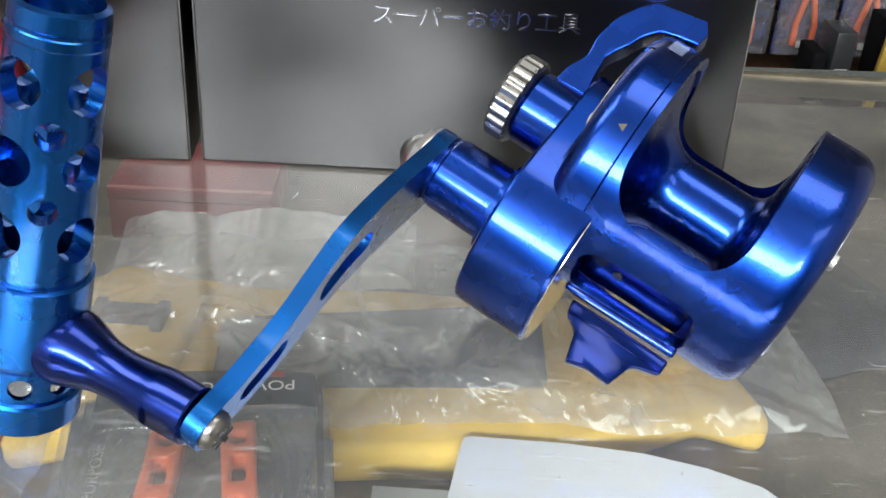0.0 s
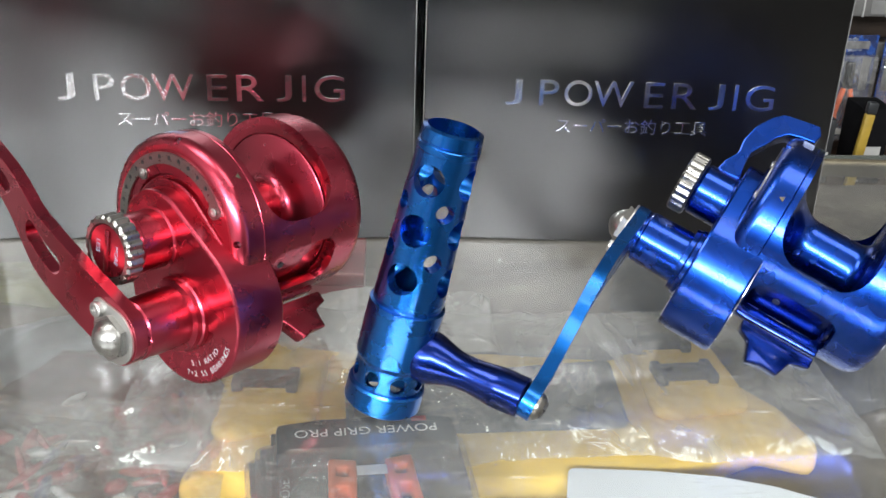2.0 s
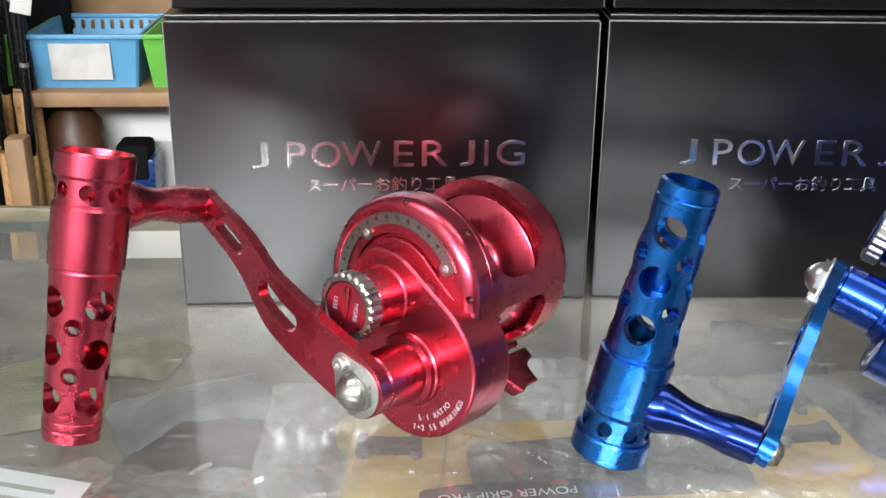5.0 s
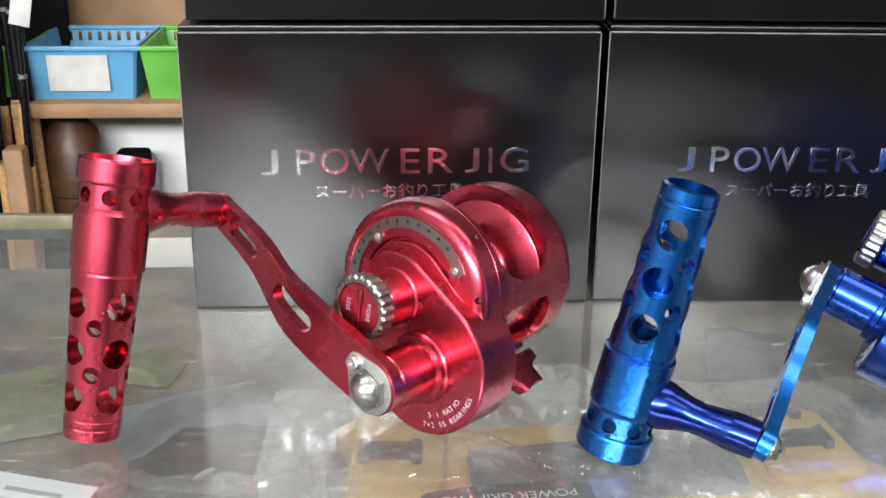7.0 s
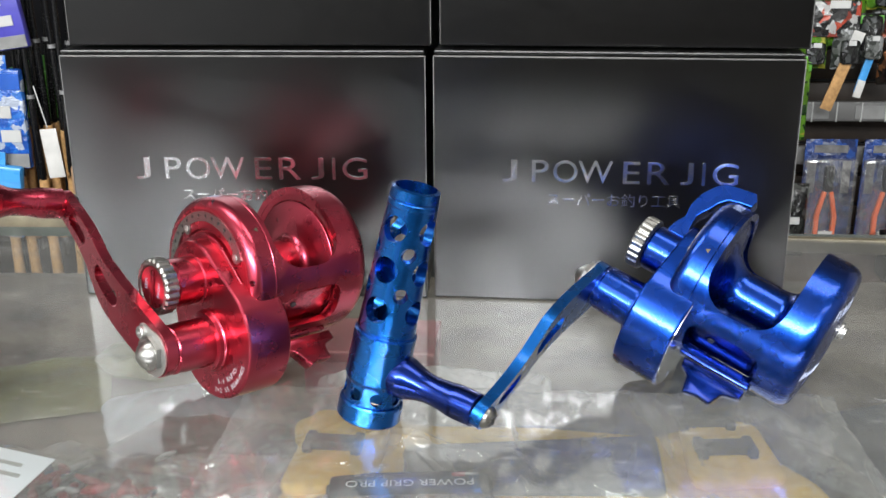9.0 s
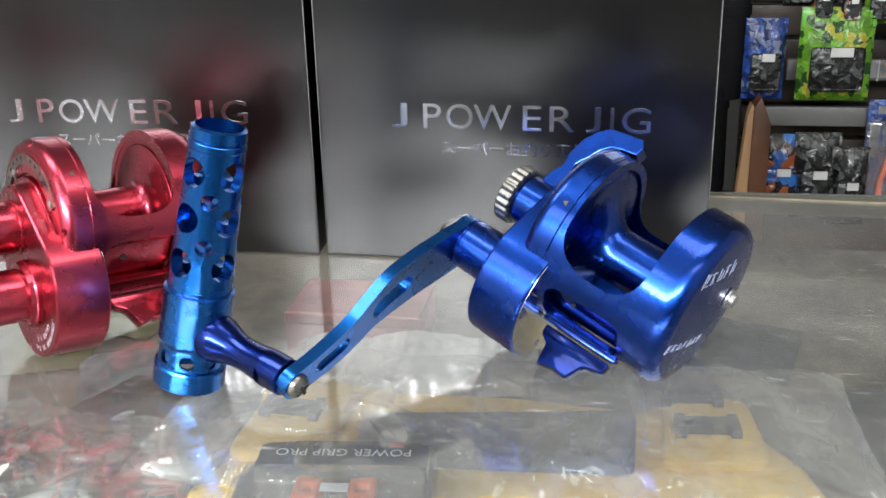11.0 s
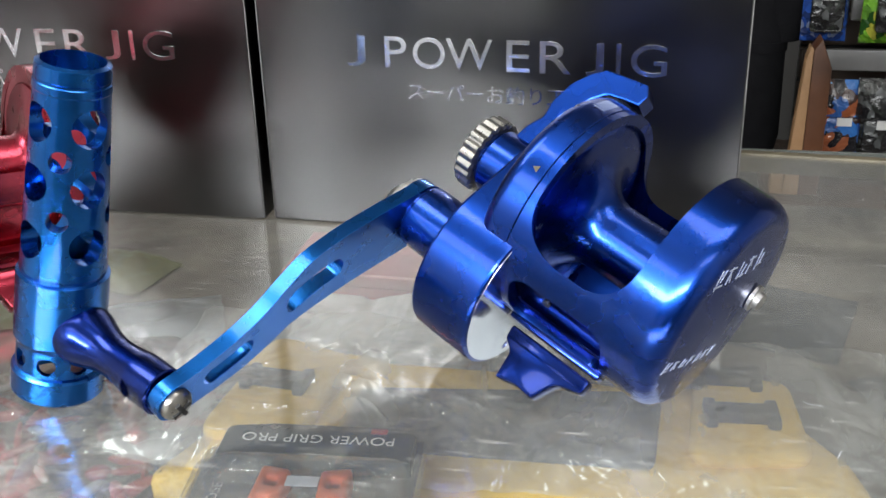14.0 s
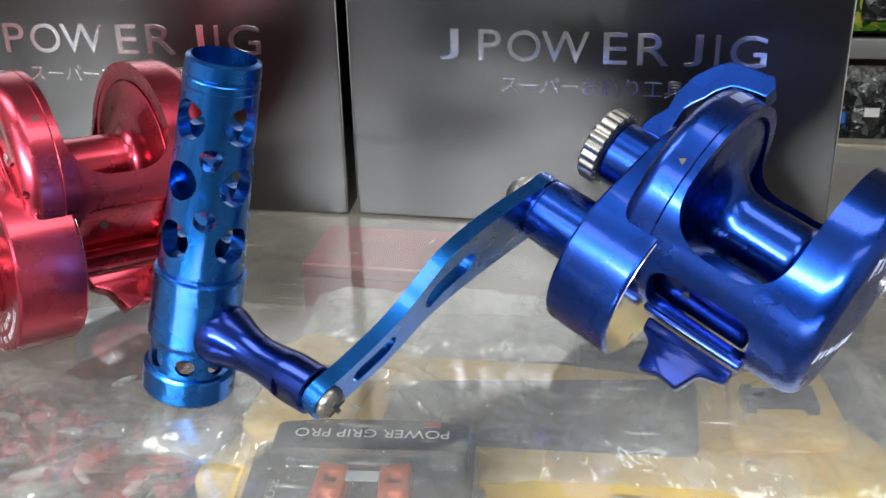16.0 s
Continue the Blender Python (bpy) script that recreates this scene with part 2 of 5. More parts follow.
BLACK_FABRIC = worn(material("grey_black_fabric", (0.045, 0.055, 0.07), 0.7), 30, 0.4, 0.1, 0.25, 700)
BLACK_CLOTH = worn(material("matt_black_cloth", (0.006, 0.006, 0.007), 0.9, 0.0, 0.06), 40, 0.3, 0.05)
BLACK_PLASTIC = worn(material("black_plastic", (0.02, 0.022, 0.025), 0.4), 40, 0.3, 0.1)
MAROON = worn(material("maroon_carton", (0.27, 0.055, 0.070), 0.5), 20, 0.4, 0.1)
PALE_MAROON = worn(material("pale_maroon", (0.42, 0.16, 0.17), 0.5), 30, 0.3, 0.1)
BROWN_PACK = worn(material("dark_brown_pouch", (0.050, 0.036, 0.030), 0.4), 26, 0.7, 0.12)
OLIVE_PACK = worn(material("olive_packaging", (0.125, 0.13, 0.05), 0.45), 24, 0.5, 0.1)
GREY_PACK = worn(material("grey_blue_packaging", (0.19, 0.21, 0.23), 0.4), 24, 0.6, 0.12)
DULL_GREY = worn(material("dull_grey_ticket", (0.2, 0.2, 0.195), 0.6), 30, 0.3, 0.1)
# darker copies of orange and white: the back shop's dimness put into colour
DIMMED_ORANGE = worn(material("dimmed_orange_packaging", (0.34, 0.06, 0.02), 0.5), 30, 0.4, 0.1)
DIMMED_WHITE = worn(material("dimmed_white_card", (0.48, 0.47, 0.45), 0.6), 30, 0.2, 0.1)
PAPER = worn(material("white_paper", (0.80, 0.82, 0.88), 0.7), 12, 0.04, 0.05)
GREY_CARD = worn(material("grey_card", (0.40, 0.40, 0.39), 0.6), 12, 0.15, 0.1)
NAVY_CARD = worn(material("printed_dark_card", (0.026, 0.050, 0.066), 0.35), 20, 0.3, 0.1)
ORANGE = worn(material("orange_rubber", (0.85, 0.15, 0.04), 0.5), 30, 0.2, 0.1)
CORK = worn(material("cork", (0.42, 0.235, 0.09), 0.75), 150, 0.4, 0.1, 0.3, 500)
SKY_BLUE = worn(material("light_blue_plastic", (0.085, 0.27, 0.45), 0.45), 20, 0.15, 0.1)
GREEN = worn(material("green_plastic", (0.10, 0.33, 0.045), 0.4), 20, 0.2, 0.1)
LIME = worn(material("lime_packaging", (0.075, 0.165, 0.012), 0.3), 25, 0.5, 0.1)
PACK_BLUE = worn(material("blue_packaging", (0.009, 0.030, 0.13), 0.3), 18, 0.4, 0.1)
BRIGHT_BLUE = worn(material("bright_blue_packaging", (0.012, 0.08, 0.38), 0.35), 18, 0.3, 0.1)
PURPLE_PACK = worn(material("violet_blue_packaging", (0.06, 0.055, 0.36), 0.35), 18, 0.3, 0.1)
CYAN = worn(material("cyan_packaging", (0.05, 0.28, 0.62), 0.35), 18, 0.3, 0.1)
SILVER_PACK = worn(material("silver_packaging", (0.22, 0.22, 0.22), 0.4, 0.4), 60, 0.6, 0.15)
RED_PACK = worn(material("red_packaging", (0.40, 0.045, 0.05), 0.45), 40, 0.5, 0.1)
GREY_RAIL = worn(material("grey_price_rail", (0.11, 0.108, 0.105), 0.5), 25, 0.2, 0.1)


def printed(name, colours, scale, rough=0.25, bump=0.5):
    """Glossy packaging film with broken-up print in a few colours and a crinkled surface."""
    m = material(name, colours[0], rough)
    nt = m.node_tree
    b = nt.nodes["Principled BSDF"]
    tc = nt.nodes.new("ShaderNodeTexCoord")
    warp = nt.nodes.new("ShaderNodeTexNoise")
    warp.inputs["Scale"].default_value, warp.inputs["Detail"].default_value = scale * 0.8, 3
    shift = nt.nodes.new("ShaderNodeVectorMath")
    shift.operation = "MULTIPLY_ADD"
    shift.inputs[1].default_value = (1.4 / scale,) * 3
    nt.links.new(tc.outputs["Object"], warp.inputs["Vector"])
    nt.links.new(warp.outputs["Color"], shift.inputs[0])
    nt.links.new(tc.outputs["Object"], shift.inputs[2])
    cells = nt.nodes.new("ShaderNodeTexVoronoi")
    cells.inputs["Scale"].default_value = scale
    nt.links.new(shift.outputs["Vector"], cells.inputs["Vector"])
    pick = nt.nodes.new("ShaderNodeSeparateColor")
    nt.links.new(cells.outputs["Color"], pick.inputs["Color"])
    ramp = nt.nodes.new("ShaderNodeValToRGB")
    ramp.color_ramp.interpolation = "CONSTANT"
    while len(ramp.color_ramp.elements) < len(colours):
        ramp.color_ramp.elements.new(0.5)
    for k, c in enumerate(colours):
        ramp.color_ramp.elements[k].position = k / len(colours)
        ramp.color_ramp.elements[k].color = (*c, 1)
    nt.links.new(pick.outputs["Red"], ramp.inputs["Fac"])
    nt.links.new(ramp.outputs["Color"], b.inputs["Base Color"])
    crinkle = nt.nodes.new("ShaderNodeTexNoise")
    crinkle.inputs["Scale"].default_value, crinkle.inputs["Detail"].default_value, crinkle.inputs["Distortion"].default_value = 70, 4, 1.2
    nt.links.new(tc.outputs["Object"], crinkle.inputs["Vector"])
    bp = nt.nodes.new("ShaderNodeBump")
    bp.inputs["Strength"].default_value, bp.inputs["Distance"].default_value = bump, 0.01
    nt.links.new(crinkle.outputs["Fac"], bp.inputs["Height"])
    nt.links.new(bp.outputs["Normal"], b.inputs["Normal"])
    return m


PRINT_LIME = printed("lime_print", ((0.07, 0.17, 0.012), (0.10, 0.24, 0.02), (0.012, 0.045, 0.008), (0.05, 0.13, 0.012), (0.24, 0.24, 0.03)), 95)
PRINT_DARK = printed("black_goods_print", ((0.006, 0.006, 0.007), (0.012, 0.012, 0.012), (0.045, 0.048, 0.048), (0.008, 0.008, 0.008), (0.015, 0.017, 0.015)), 130)
PRINT_LURE = printed("red_lure_print", ((0.30, 0.045, 0.025), (0.012, 0.012, 0.012), (0.30, 0.30, 0.29), (0.16, 0.03, 0.02), (0.03, 0.03, 0.03)), 110)
PRINT_BLUE = printed("dark_blue_print", ((0.008, 0.022, 0.10), (0.010, 0.035, 0.16), (0.008, 0.018, 0.07), (0.012, 0.05, 0.22), (0.10, 0.12, 0.18)), 110)
PRINT_BRIGHT = printed("bright_blue_print", ((0.012, 0.08, 0.36), (0.010, 0.06, 0.28), (0.02, 0.12, 0.42), (0.012, 0.07, 0.32), (0.30, 0.34, 0.42)), 80)
PRINT_SKY = printed("sky_and_orange_print", ((0.02, 0.10, 0.30), (0.015, 0.06, 0.20), (0.010, 0.010, 0.012), (0.20, 0.06, 0.025), (0.03, 0.015, 0.012)), 60)
PRINT_SILVER = printed("silver_foil_print", ((0.12, 0.125, 0.12), (0.03, 0.033, 0.03), (0.08, 0.085, 0.08), (0.20, 0.205, 0.205)), 140)
PRINT_BROWN = printed("brown_print", ((0.06, 0.025, 0.012), (0.012, 0.01, 0.008), (0.12, 0.05, 0.02), (0.02, 0.012, 0.01)), 120)
ROD_BLACK = worn(material("black_rod_lacquer", (0.003, 0.003, 0.0035), 0.22), 60, 0.3, 0.08)

# ---------- mesh helpers ----------
MM = 0.001


def mesh_of(name, bm, mat, smooth=35):
    me = bpy.data.meshes.new(name)
    bmesh.ops.recalc_face_normals(bm, faces=bm.faces)
    bm.to_mesh(me)
    bm.free()
    me.materials.append(mat)
    finish(me, smooth)
    return me


def finish(me, smooth=35):
    if smooth:
        me.polygons.foreach_set("use_smooth", [True] * len(me.polygons))
        me.set_sharp_from_angle(angle=radians(smooth))
    else:
        me.polygons.foreach_set("use_smooth", [False] * len(me.polygons))
    me.update()


def link(name, me, parent, label="", m=None):
    ob = new(name, me)
    if parent is not None:
        ob.parent = parent
    if m is not None:
        ob.matrix_local = m
    if label:
        tagged(ob, label)
    return ob


def part(name, bm, mat, parent, label="", m=None, smooth=35):
    return link(name, mesh_of(name, bm, mat, smooth), parent, label, m)


def thing(name, label, category, m=None, group="", kind=""):
    ob = new(name)
    ob.empty_display_size = 0.02
    if m is not None:
        ob.matrix_world = m
    return tagged(ob, label, category, group, kind)


def lathe(profile, seg=72, closed=True, scale=MM):
    """Turns (x, r) pairs round the x axis. closed: the profile is a loop (a tube wall)."""
    bm = bmesh.new()
    rings = []
    for x, r in profile:
        if r < 1e-6:
            rings.append([bm.verts.new((x * scale, 0, 0))])
        else:
            rings.append([bm.verts.new((x * scale, r * scale * math.cos(2 * math.pi * i / seg), r * scale * math.sin(2 * math.pi * i / seg))) for i in range(seg)])
    pairs = list(zip(rings, rings[1:]))
    if closed:
        pairs.append((rings[-1], rings[0]))
    for a, b in pairs:
        for i in range(seg):
            j = (i + 1) % seg
            if len(a) == 1 and len(b) == 1:
                continue
            if len(a) == 1:
                bm.faces.new((a[0], b[j], b[i]))
            elif len(b) == 1:
                bm.faces.new((a[i], a[j], b[0]))
            else:
                bm.faces.new((a[i], a[j], b[j], b[i]))
    return bm


def rounded(points, r, n=5):
    """A closed outline with its corners rounded; r: one radius or one a corner."""
    out = []
    k = len(points)
    for i in range(k):
        p, a, b = Vector(points[i]), Vector(points[i - 1]), Vector(points[(i + 1) % k])
        rad = r[i] if isinstance(r, (list, tuple)) else r
        da, db = (a - p), (b - p)
        la, lb = da.length, db.length
        da.normalize(), db.normalize()
        half = da.angle(db) / 2
        t = min(rad / max(math.tan(half), 1e-4), la * 0.49, lb * 0.49)
        p0, p1 = p + da * t, p + db * t
        for s in range(n + 1):
            q = s / n
            out.append(tuple((1 - q) ** 2 * p0 + 2 * q * (1 - q) * p + q ** 2 * p1))
    return out


def slab(outline, depth, holes=(), bevel=0.0, scale=MM):
    """A plate cut out of the xy plane, from z = 0 to depth, with through holes and chamfered rims; returns a mesh without material."""
    cu = bpy.data.curves.new("outline", "CURVE")
    cu.dimensions, cu.fill_mode = "2D", "BOTH"
    for loop in (outline, *holes):
        sp = cu.splines.new("POLY")
        sp.points.add(len(loop) - 1)
        for q, (x, y) in zip(sp.points, loop):
            q.co = (x * scale, y * scale, 0, 1)
        sp.use_cyclic_u = True
    cu.extrude = depth * scale / 2 - bevel * scale
    cu.bevel_depth, cu.bevel_resolution = bevel * scale, 1
    cu.offset = -bevel * scale
    ob = bpy.data.objects.new("outline", cu)
    scene.collection.objects.link(ob)
    dg = bpy.context.evaluated_depsgraph_get()
    me = bpy.data.meshes.new_from_object(ob.evaluated_get(dg))
    bpy.data.objects.remove(ob)
    bpy.data.curves.remove(cu)
    me.transform(Matrix.Translation((0, 0, depth * scale / 2)))
    bm = bmesh.new()
    bm.from_mesh(me)
    bmesh.ops.remove_doubles(bm, verts=bm.verts, dist=1e-6)
    bmesh.ops.recalc_face_normals(bm, faces=bm.faces)
    bm.to_mesh(me)
    bm.free()
    return me


def slab_part(name, outline, depth, mat, parent, label="", m=None, holes=(), bevel=0.0, smooth=14, turn=None):
    me = slab(outline, depth, holes, bevel)
    if turn is not None:
        me.transform(turn)
    me.materials.clear()
    me.materials.append(mat)
    me.name = name
    finish(me, smooth)
    return link(name, me, parent, label, m)


def text_mesh(name, body, size, mat, depth=0.0002, align="LEFT", spacing=1.0, thin=0.0):
    cu = bpy.data.curves.new(name, "FONT")
    cu.body, cu.size, cu.extrude, cu.align_x, cu.space_character, cu.offset = body, size, depth, align, spacing, -thin
    cu.resolution_u = 6
    ob = bpy.data.objects.new(name, cu)
    scene.collection.objects.link(ob)
    dg = bpy.context.evaluated_depsgraph_get()
    me = bpy.data.meshes.new_from_object(ob.evaluated_get(dg))
    bpy.data.objects.remove(ob)
    bpy.data.curves.remove(cu)
    me.materials.clear()
    me.materials.append(mat)
    return me


def fit_width(me, width, height=None):
    """Scales a lettering mesh to a true width (and height), its corner at the origin."""
    xs = [v.co.x for v in me.vertices]
    ys = [v.co.y for v in me.vertices]
    sx = width / (max(xs) - min(xs))
    sy = height / (max(ys) - min(ys)) if height else sx
    me.transform(Matrix.Diagonal((sx, sy, 1, 1)) @ Matrix.Translation((-min(xs), -min(ys), 0)))
    return me


def carve(me, cutters, bevel=0.0):
    """The mesh less the cutters (a list of meshes), with its new rims broken by a small bevel."""
    base = bpy.data.objects.new("carve_base", me)
    scene.collection.objects.link(base)
    tools = []
    for c in cutters:
        tidy(c)
        o = bpy.data.objects.new("carve_tool", c)
        scene.collection.objects.link(o)
        tools.append(o)
        mod = base.modifiers.new("cut", "BOOLEAN")
        mod.operation, mod.object, mod.solver = "DIFFERENCE", o, "EXACT"
    if bevel:
        mod = base.modifiers.new("rim", "BEVEL")
        mod.width, mod.segments, mod.limit_method, mod.angle_limit = bevel, 2, "ANGLE", radians(40)
        mod.harden_normals = False
    dg = bpy.context.evaluated_depsgraph_get()
    got = bpy.data.meshes.new_from_object(base.evaluated_get(dg))
    mats = [m for m in me.materials]
    for o in (*tools, base):
        bpy.data.objects.remove(o)
    got.materials.clear()
    for m in mats:
        got.materials.append(m)
    return got


def tidy(me):
    """Turns all faces outwards."""
    bm = bmesh.new()
    bm.from_mesh(me)
    bmesh.ops.recalc_face_normals(bm, faces=bm.faces)
    bm.to_mesh(me)
    bm.free()


def turned_normals(me):
    """Shades a drilled or slotted turned part as the lathe left it: smooth round the x axis, crisp along it."""
    keep = [c.vector.copy() for c in me.corner_normals]
    out = []
    for f in me.polygons:
        n = f.normal
        c = f.center
        r0 = Vector((0, c.y, c.z))
        if r0.length > 1e-6:
            r0.normalize()
        nr = n.dot(r0)
        nt = abs(n.dot(r0.cross(Vector((1, 0, 0)))))
        for li in f.loop_indices:
            v = me.vertices[me.loops[li].vertex_index].co
            r = Vector((0, v.y, v.z))
            if nt < 0.2 and r.length > 1e-6:
                r.normalize()
                out.append((Vector((n.x, 0, 0)) + r * nr).normalized() if abs(nr) > 0.02 else n)
            else:
                out.append(keep[li])
    me.normals_split_custom_set(out)
    return me


def joined(meshes):
    bm = bmesh.new()
    for me in meshes:
        bm.from_mesh(me)
    out = bpy.data.meshes.new("joined")
    bm.to_mesh(out)
    bm.free()
    return out


def raw(bm):
    bmesh.ops.recalc_face_normals(bm, faces=bm.faces)
    me = bpy.data.meshes.new("raw")
    bm.to_mesh(me)
    bm.free()
    return me


def box_bm(x0, x1, y0, y1, z0, z1, bevel=0.0, seg=2):
    bm = bmesh.new()
    bmesh.ops.create_cube(bm, size=1)
    for v in bm.verts:
        v.co = Vector(((x0, x1)[v.co.x > 0], (y0, y1)[v.co.y > 0], (z0, z1)[v.co.z > 0]))
    if bevel:
        bmesh.ops.bevel(bm, geom=list(bm.edges), offset=bevel, segments=seg, affect="EDGES", profile=0.5)
    return bm


def tube_bm(a, b, r, seg=16, r2=None):
    """A round bar from a to b."""
    a, b = Vector(a), Vector(b)
    bm = bmesh.new()
    bmesh.ops.create_cone(bm, cap_ends=True, segments=seg, radius1=r, radius2=r if r2 is None else r2, depth=(b - a).length)
    q = (b - a).to_track_quat("Z", "Y").to_matrix().to_4x4()
    bm.transform(Matrix.Translation((a + b) / 2) @ q)
    return bm


# x of a slab's depth along the reel axis: maps slab xy to the reel's yz
TO_YZ = Matrix(((0, 0, 1, 0), (1, 0, 0, 0), (0, 1, 0, 0), (0, 0, 0, 1)))


def circle(cx, cy, r, n=40):
    return [(cx + r * math.cos(2 * math.pi * i / n), cy + r * math.sin(2 * math.pi * i / n)) for i in range(n)]


def hull2(c0, r0, c1, r1, n=28):
    """The outline of a belt round two circles."""
    (x0, y0), (x1, y1) = c0, c1
    d = math.hypot(x1 - x0, y1 - y0)
    ang = math.atan2(y1 - y0, x1 - x0)
    off = math.acos(max(-1, min(1, (r0 - r1) / d)))
    pts = []
    for i in range(n + 1):
        a = ang + off + (2 * math.pi - 2 * off) * i / n
        pts.append((x0 + r0 * math.cos(a), y0 + r0 * math.sin(a)))
    for i in range(n + 1):
        a = ang - off + 2 * off * i / n
        pts.append((x1 + r1 * math.cos(a), y1 + r1 * math.sin(a)))
    return pts

# ---------- fishing reels (millimetres; x runs along the spool, away from the handle) ----------


def grip_mesh(mat):
    """The T-shaped grip: a hollow tapered bar along x from the narrow end (0) to the wide end (98), drilled all round."""
    out = [(0, 8.3), (0.6, 9.5), (4.2, 9.75), (4.5, 9.5), (5.1, 9.5), (5.4, 9.85), (7.2, 9.95), (7.6, 9.75), (58.5, 11.7), (59.2, 11.5), (59.8, 11.5), (60.2, 12.5), (79.5, 12.7), (80.5, 12.3),
           (81.5, 11.8), (89.2, 11.8), (89.6, 12.6), (90.4, 13.0), (97.2, 13.0), (98, 12.3)]
    inner = [(98, 11.2), (90, 10.6), (81.5, 9.6), (80, 7.4), (12, 6.6), (10, 8.2), (0, 8.3)]
    body = raw(lathe(out + inner, 64))

    def drill(l, a, r, start=4.0):
        d = Vector((0, math.cos(a), math.sin(a)))
        return raw(tube_bm(Vector((l, 0, 0)) * MM + d * start * MM, Vector((l, 0, 0)) * MM + d * 20 * MM, r * MM, 24))

    cuts = []
    for c in range(4):
        cuts.append(joined([drill(l, c * math.pi / 2, 5.2) for l in (15.5, 32, 48.5)]))
        cuts.append(joined([drill(l, (c + 0.5) * math.pi / 2, 3.0) for l in (24.5, 41.0)]))
    cuts.append(joined([drill(85.4, c * math.pi / 4 + 0.08, 2.7, 8.0) for c in range(8)]))
    me = carve(body, cuts, 0.0006)
    me.materials.clear()
    me.materials.append(mat)
    finish(me, 30)
    return turned_normals(me)


# height of the back rim of the frame
SADDLE = 18.3
# dome of the far plate, and its two engraved marks: place, length, height, tilt, strokes
DOME_R = [33.1 * math.sin(math.pi / 2 * k / 48) for k in range(49)]
DOME_X = [64.4 - 2.0 * (r / 27.6) ** 2 if r < 27.6 else 55.4 + 7.0 * max(0.0, 1 - ((r - 27.6) / 5.5) ** 2.2) ** 0.4545 for r in DOME_R]
MARKS = ((-17.5, 10.5, 26.0, 6.0, 38, 5), (-4.0, -15.0, 30.0, 3.8, 28, 7))
# centre line (along, across) and half width of the crank arm
ARM = [(0, 0.5, 10.2), (10, -0.3, 10.4), (20, -1.3, 10.4), (32, -2.4, 10.2), (44, -3.0, 9.5), (54, -1.9, 7.7), (63, 0.2, 6.8), (72, 1.1, 6.4), (81, 0.9, 6.0), (89, 0.4, 5.6), (95, 0, 5.6)]


def arm_lookup(l):
    """Centre and half width of the arm, eased between its stations; rounded off at hub and tip."""
    ls, cs, ws = zip(*ARM)
    if l < 0:
        return 0.5, 10.2 * math.sqrt(max(0.0, 1 - (l / 10.2) ** 2))
    if l > 95:
        return 0.0, 5.6 * math.sqrt(max(0.0, 1 - ((l - 95) / 5.6) ** 2))
    k = max(i for i in range(len(ls) - 1) if ls[i] <= l)
    h = ls[k + 1] - ls[k]
    q = (l - ls[k]) / h
    got = []
    for v in (cs, ws):
        ma = (v[k + 1] - v[k - 1]) / (ls[k + 1] - ls[k - 1]) if k else 0.0
        mb = (v[k + 2] - v[k]) / (ls[k + 2] - ls[k]) if k + 2 < len(ls) else 0.0
        got.append((2 * q ** 3 - 3 * q ** 2 + 1) * v[k] + (q ** 3 - 2 * q ** 2 + q) * h * ma + (3 * q ** 2 - 2 * q ** 3) * v[k + 1] + (q ** 3 - q ** 2) * h * mb)
    return tuple(got)


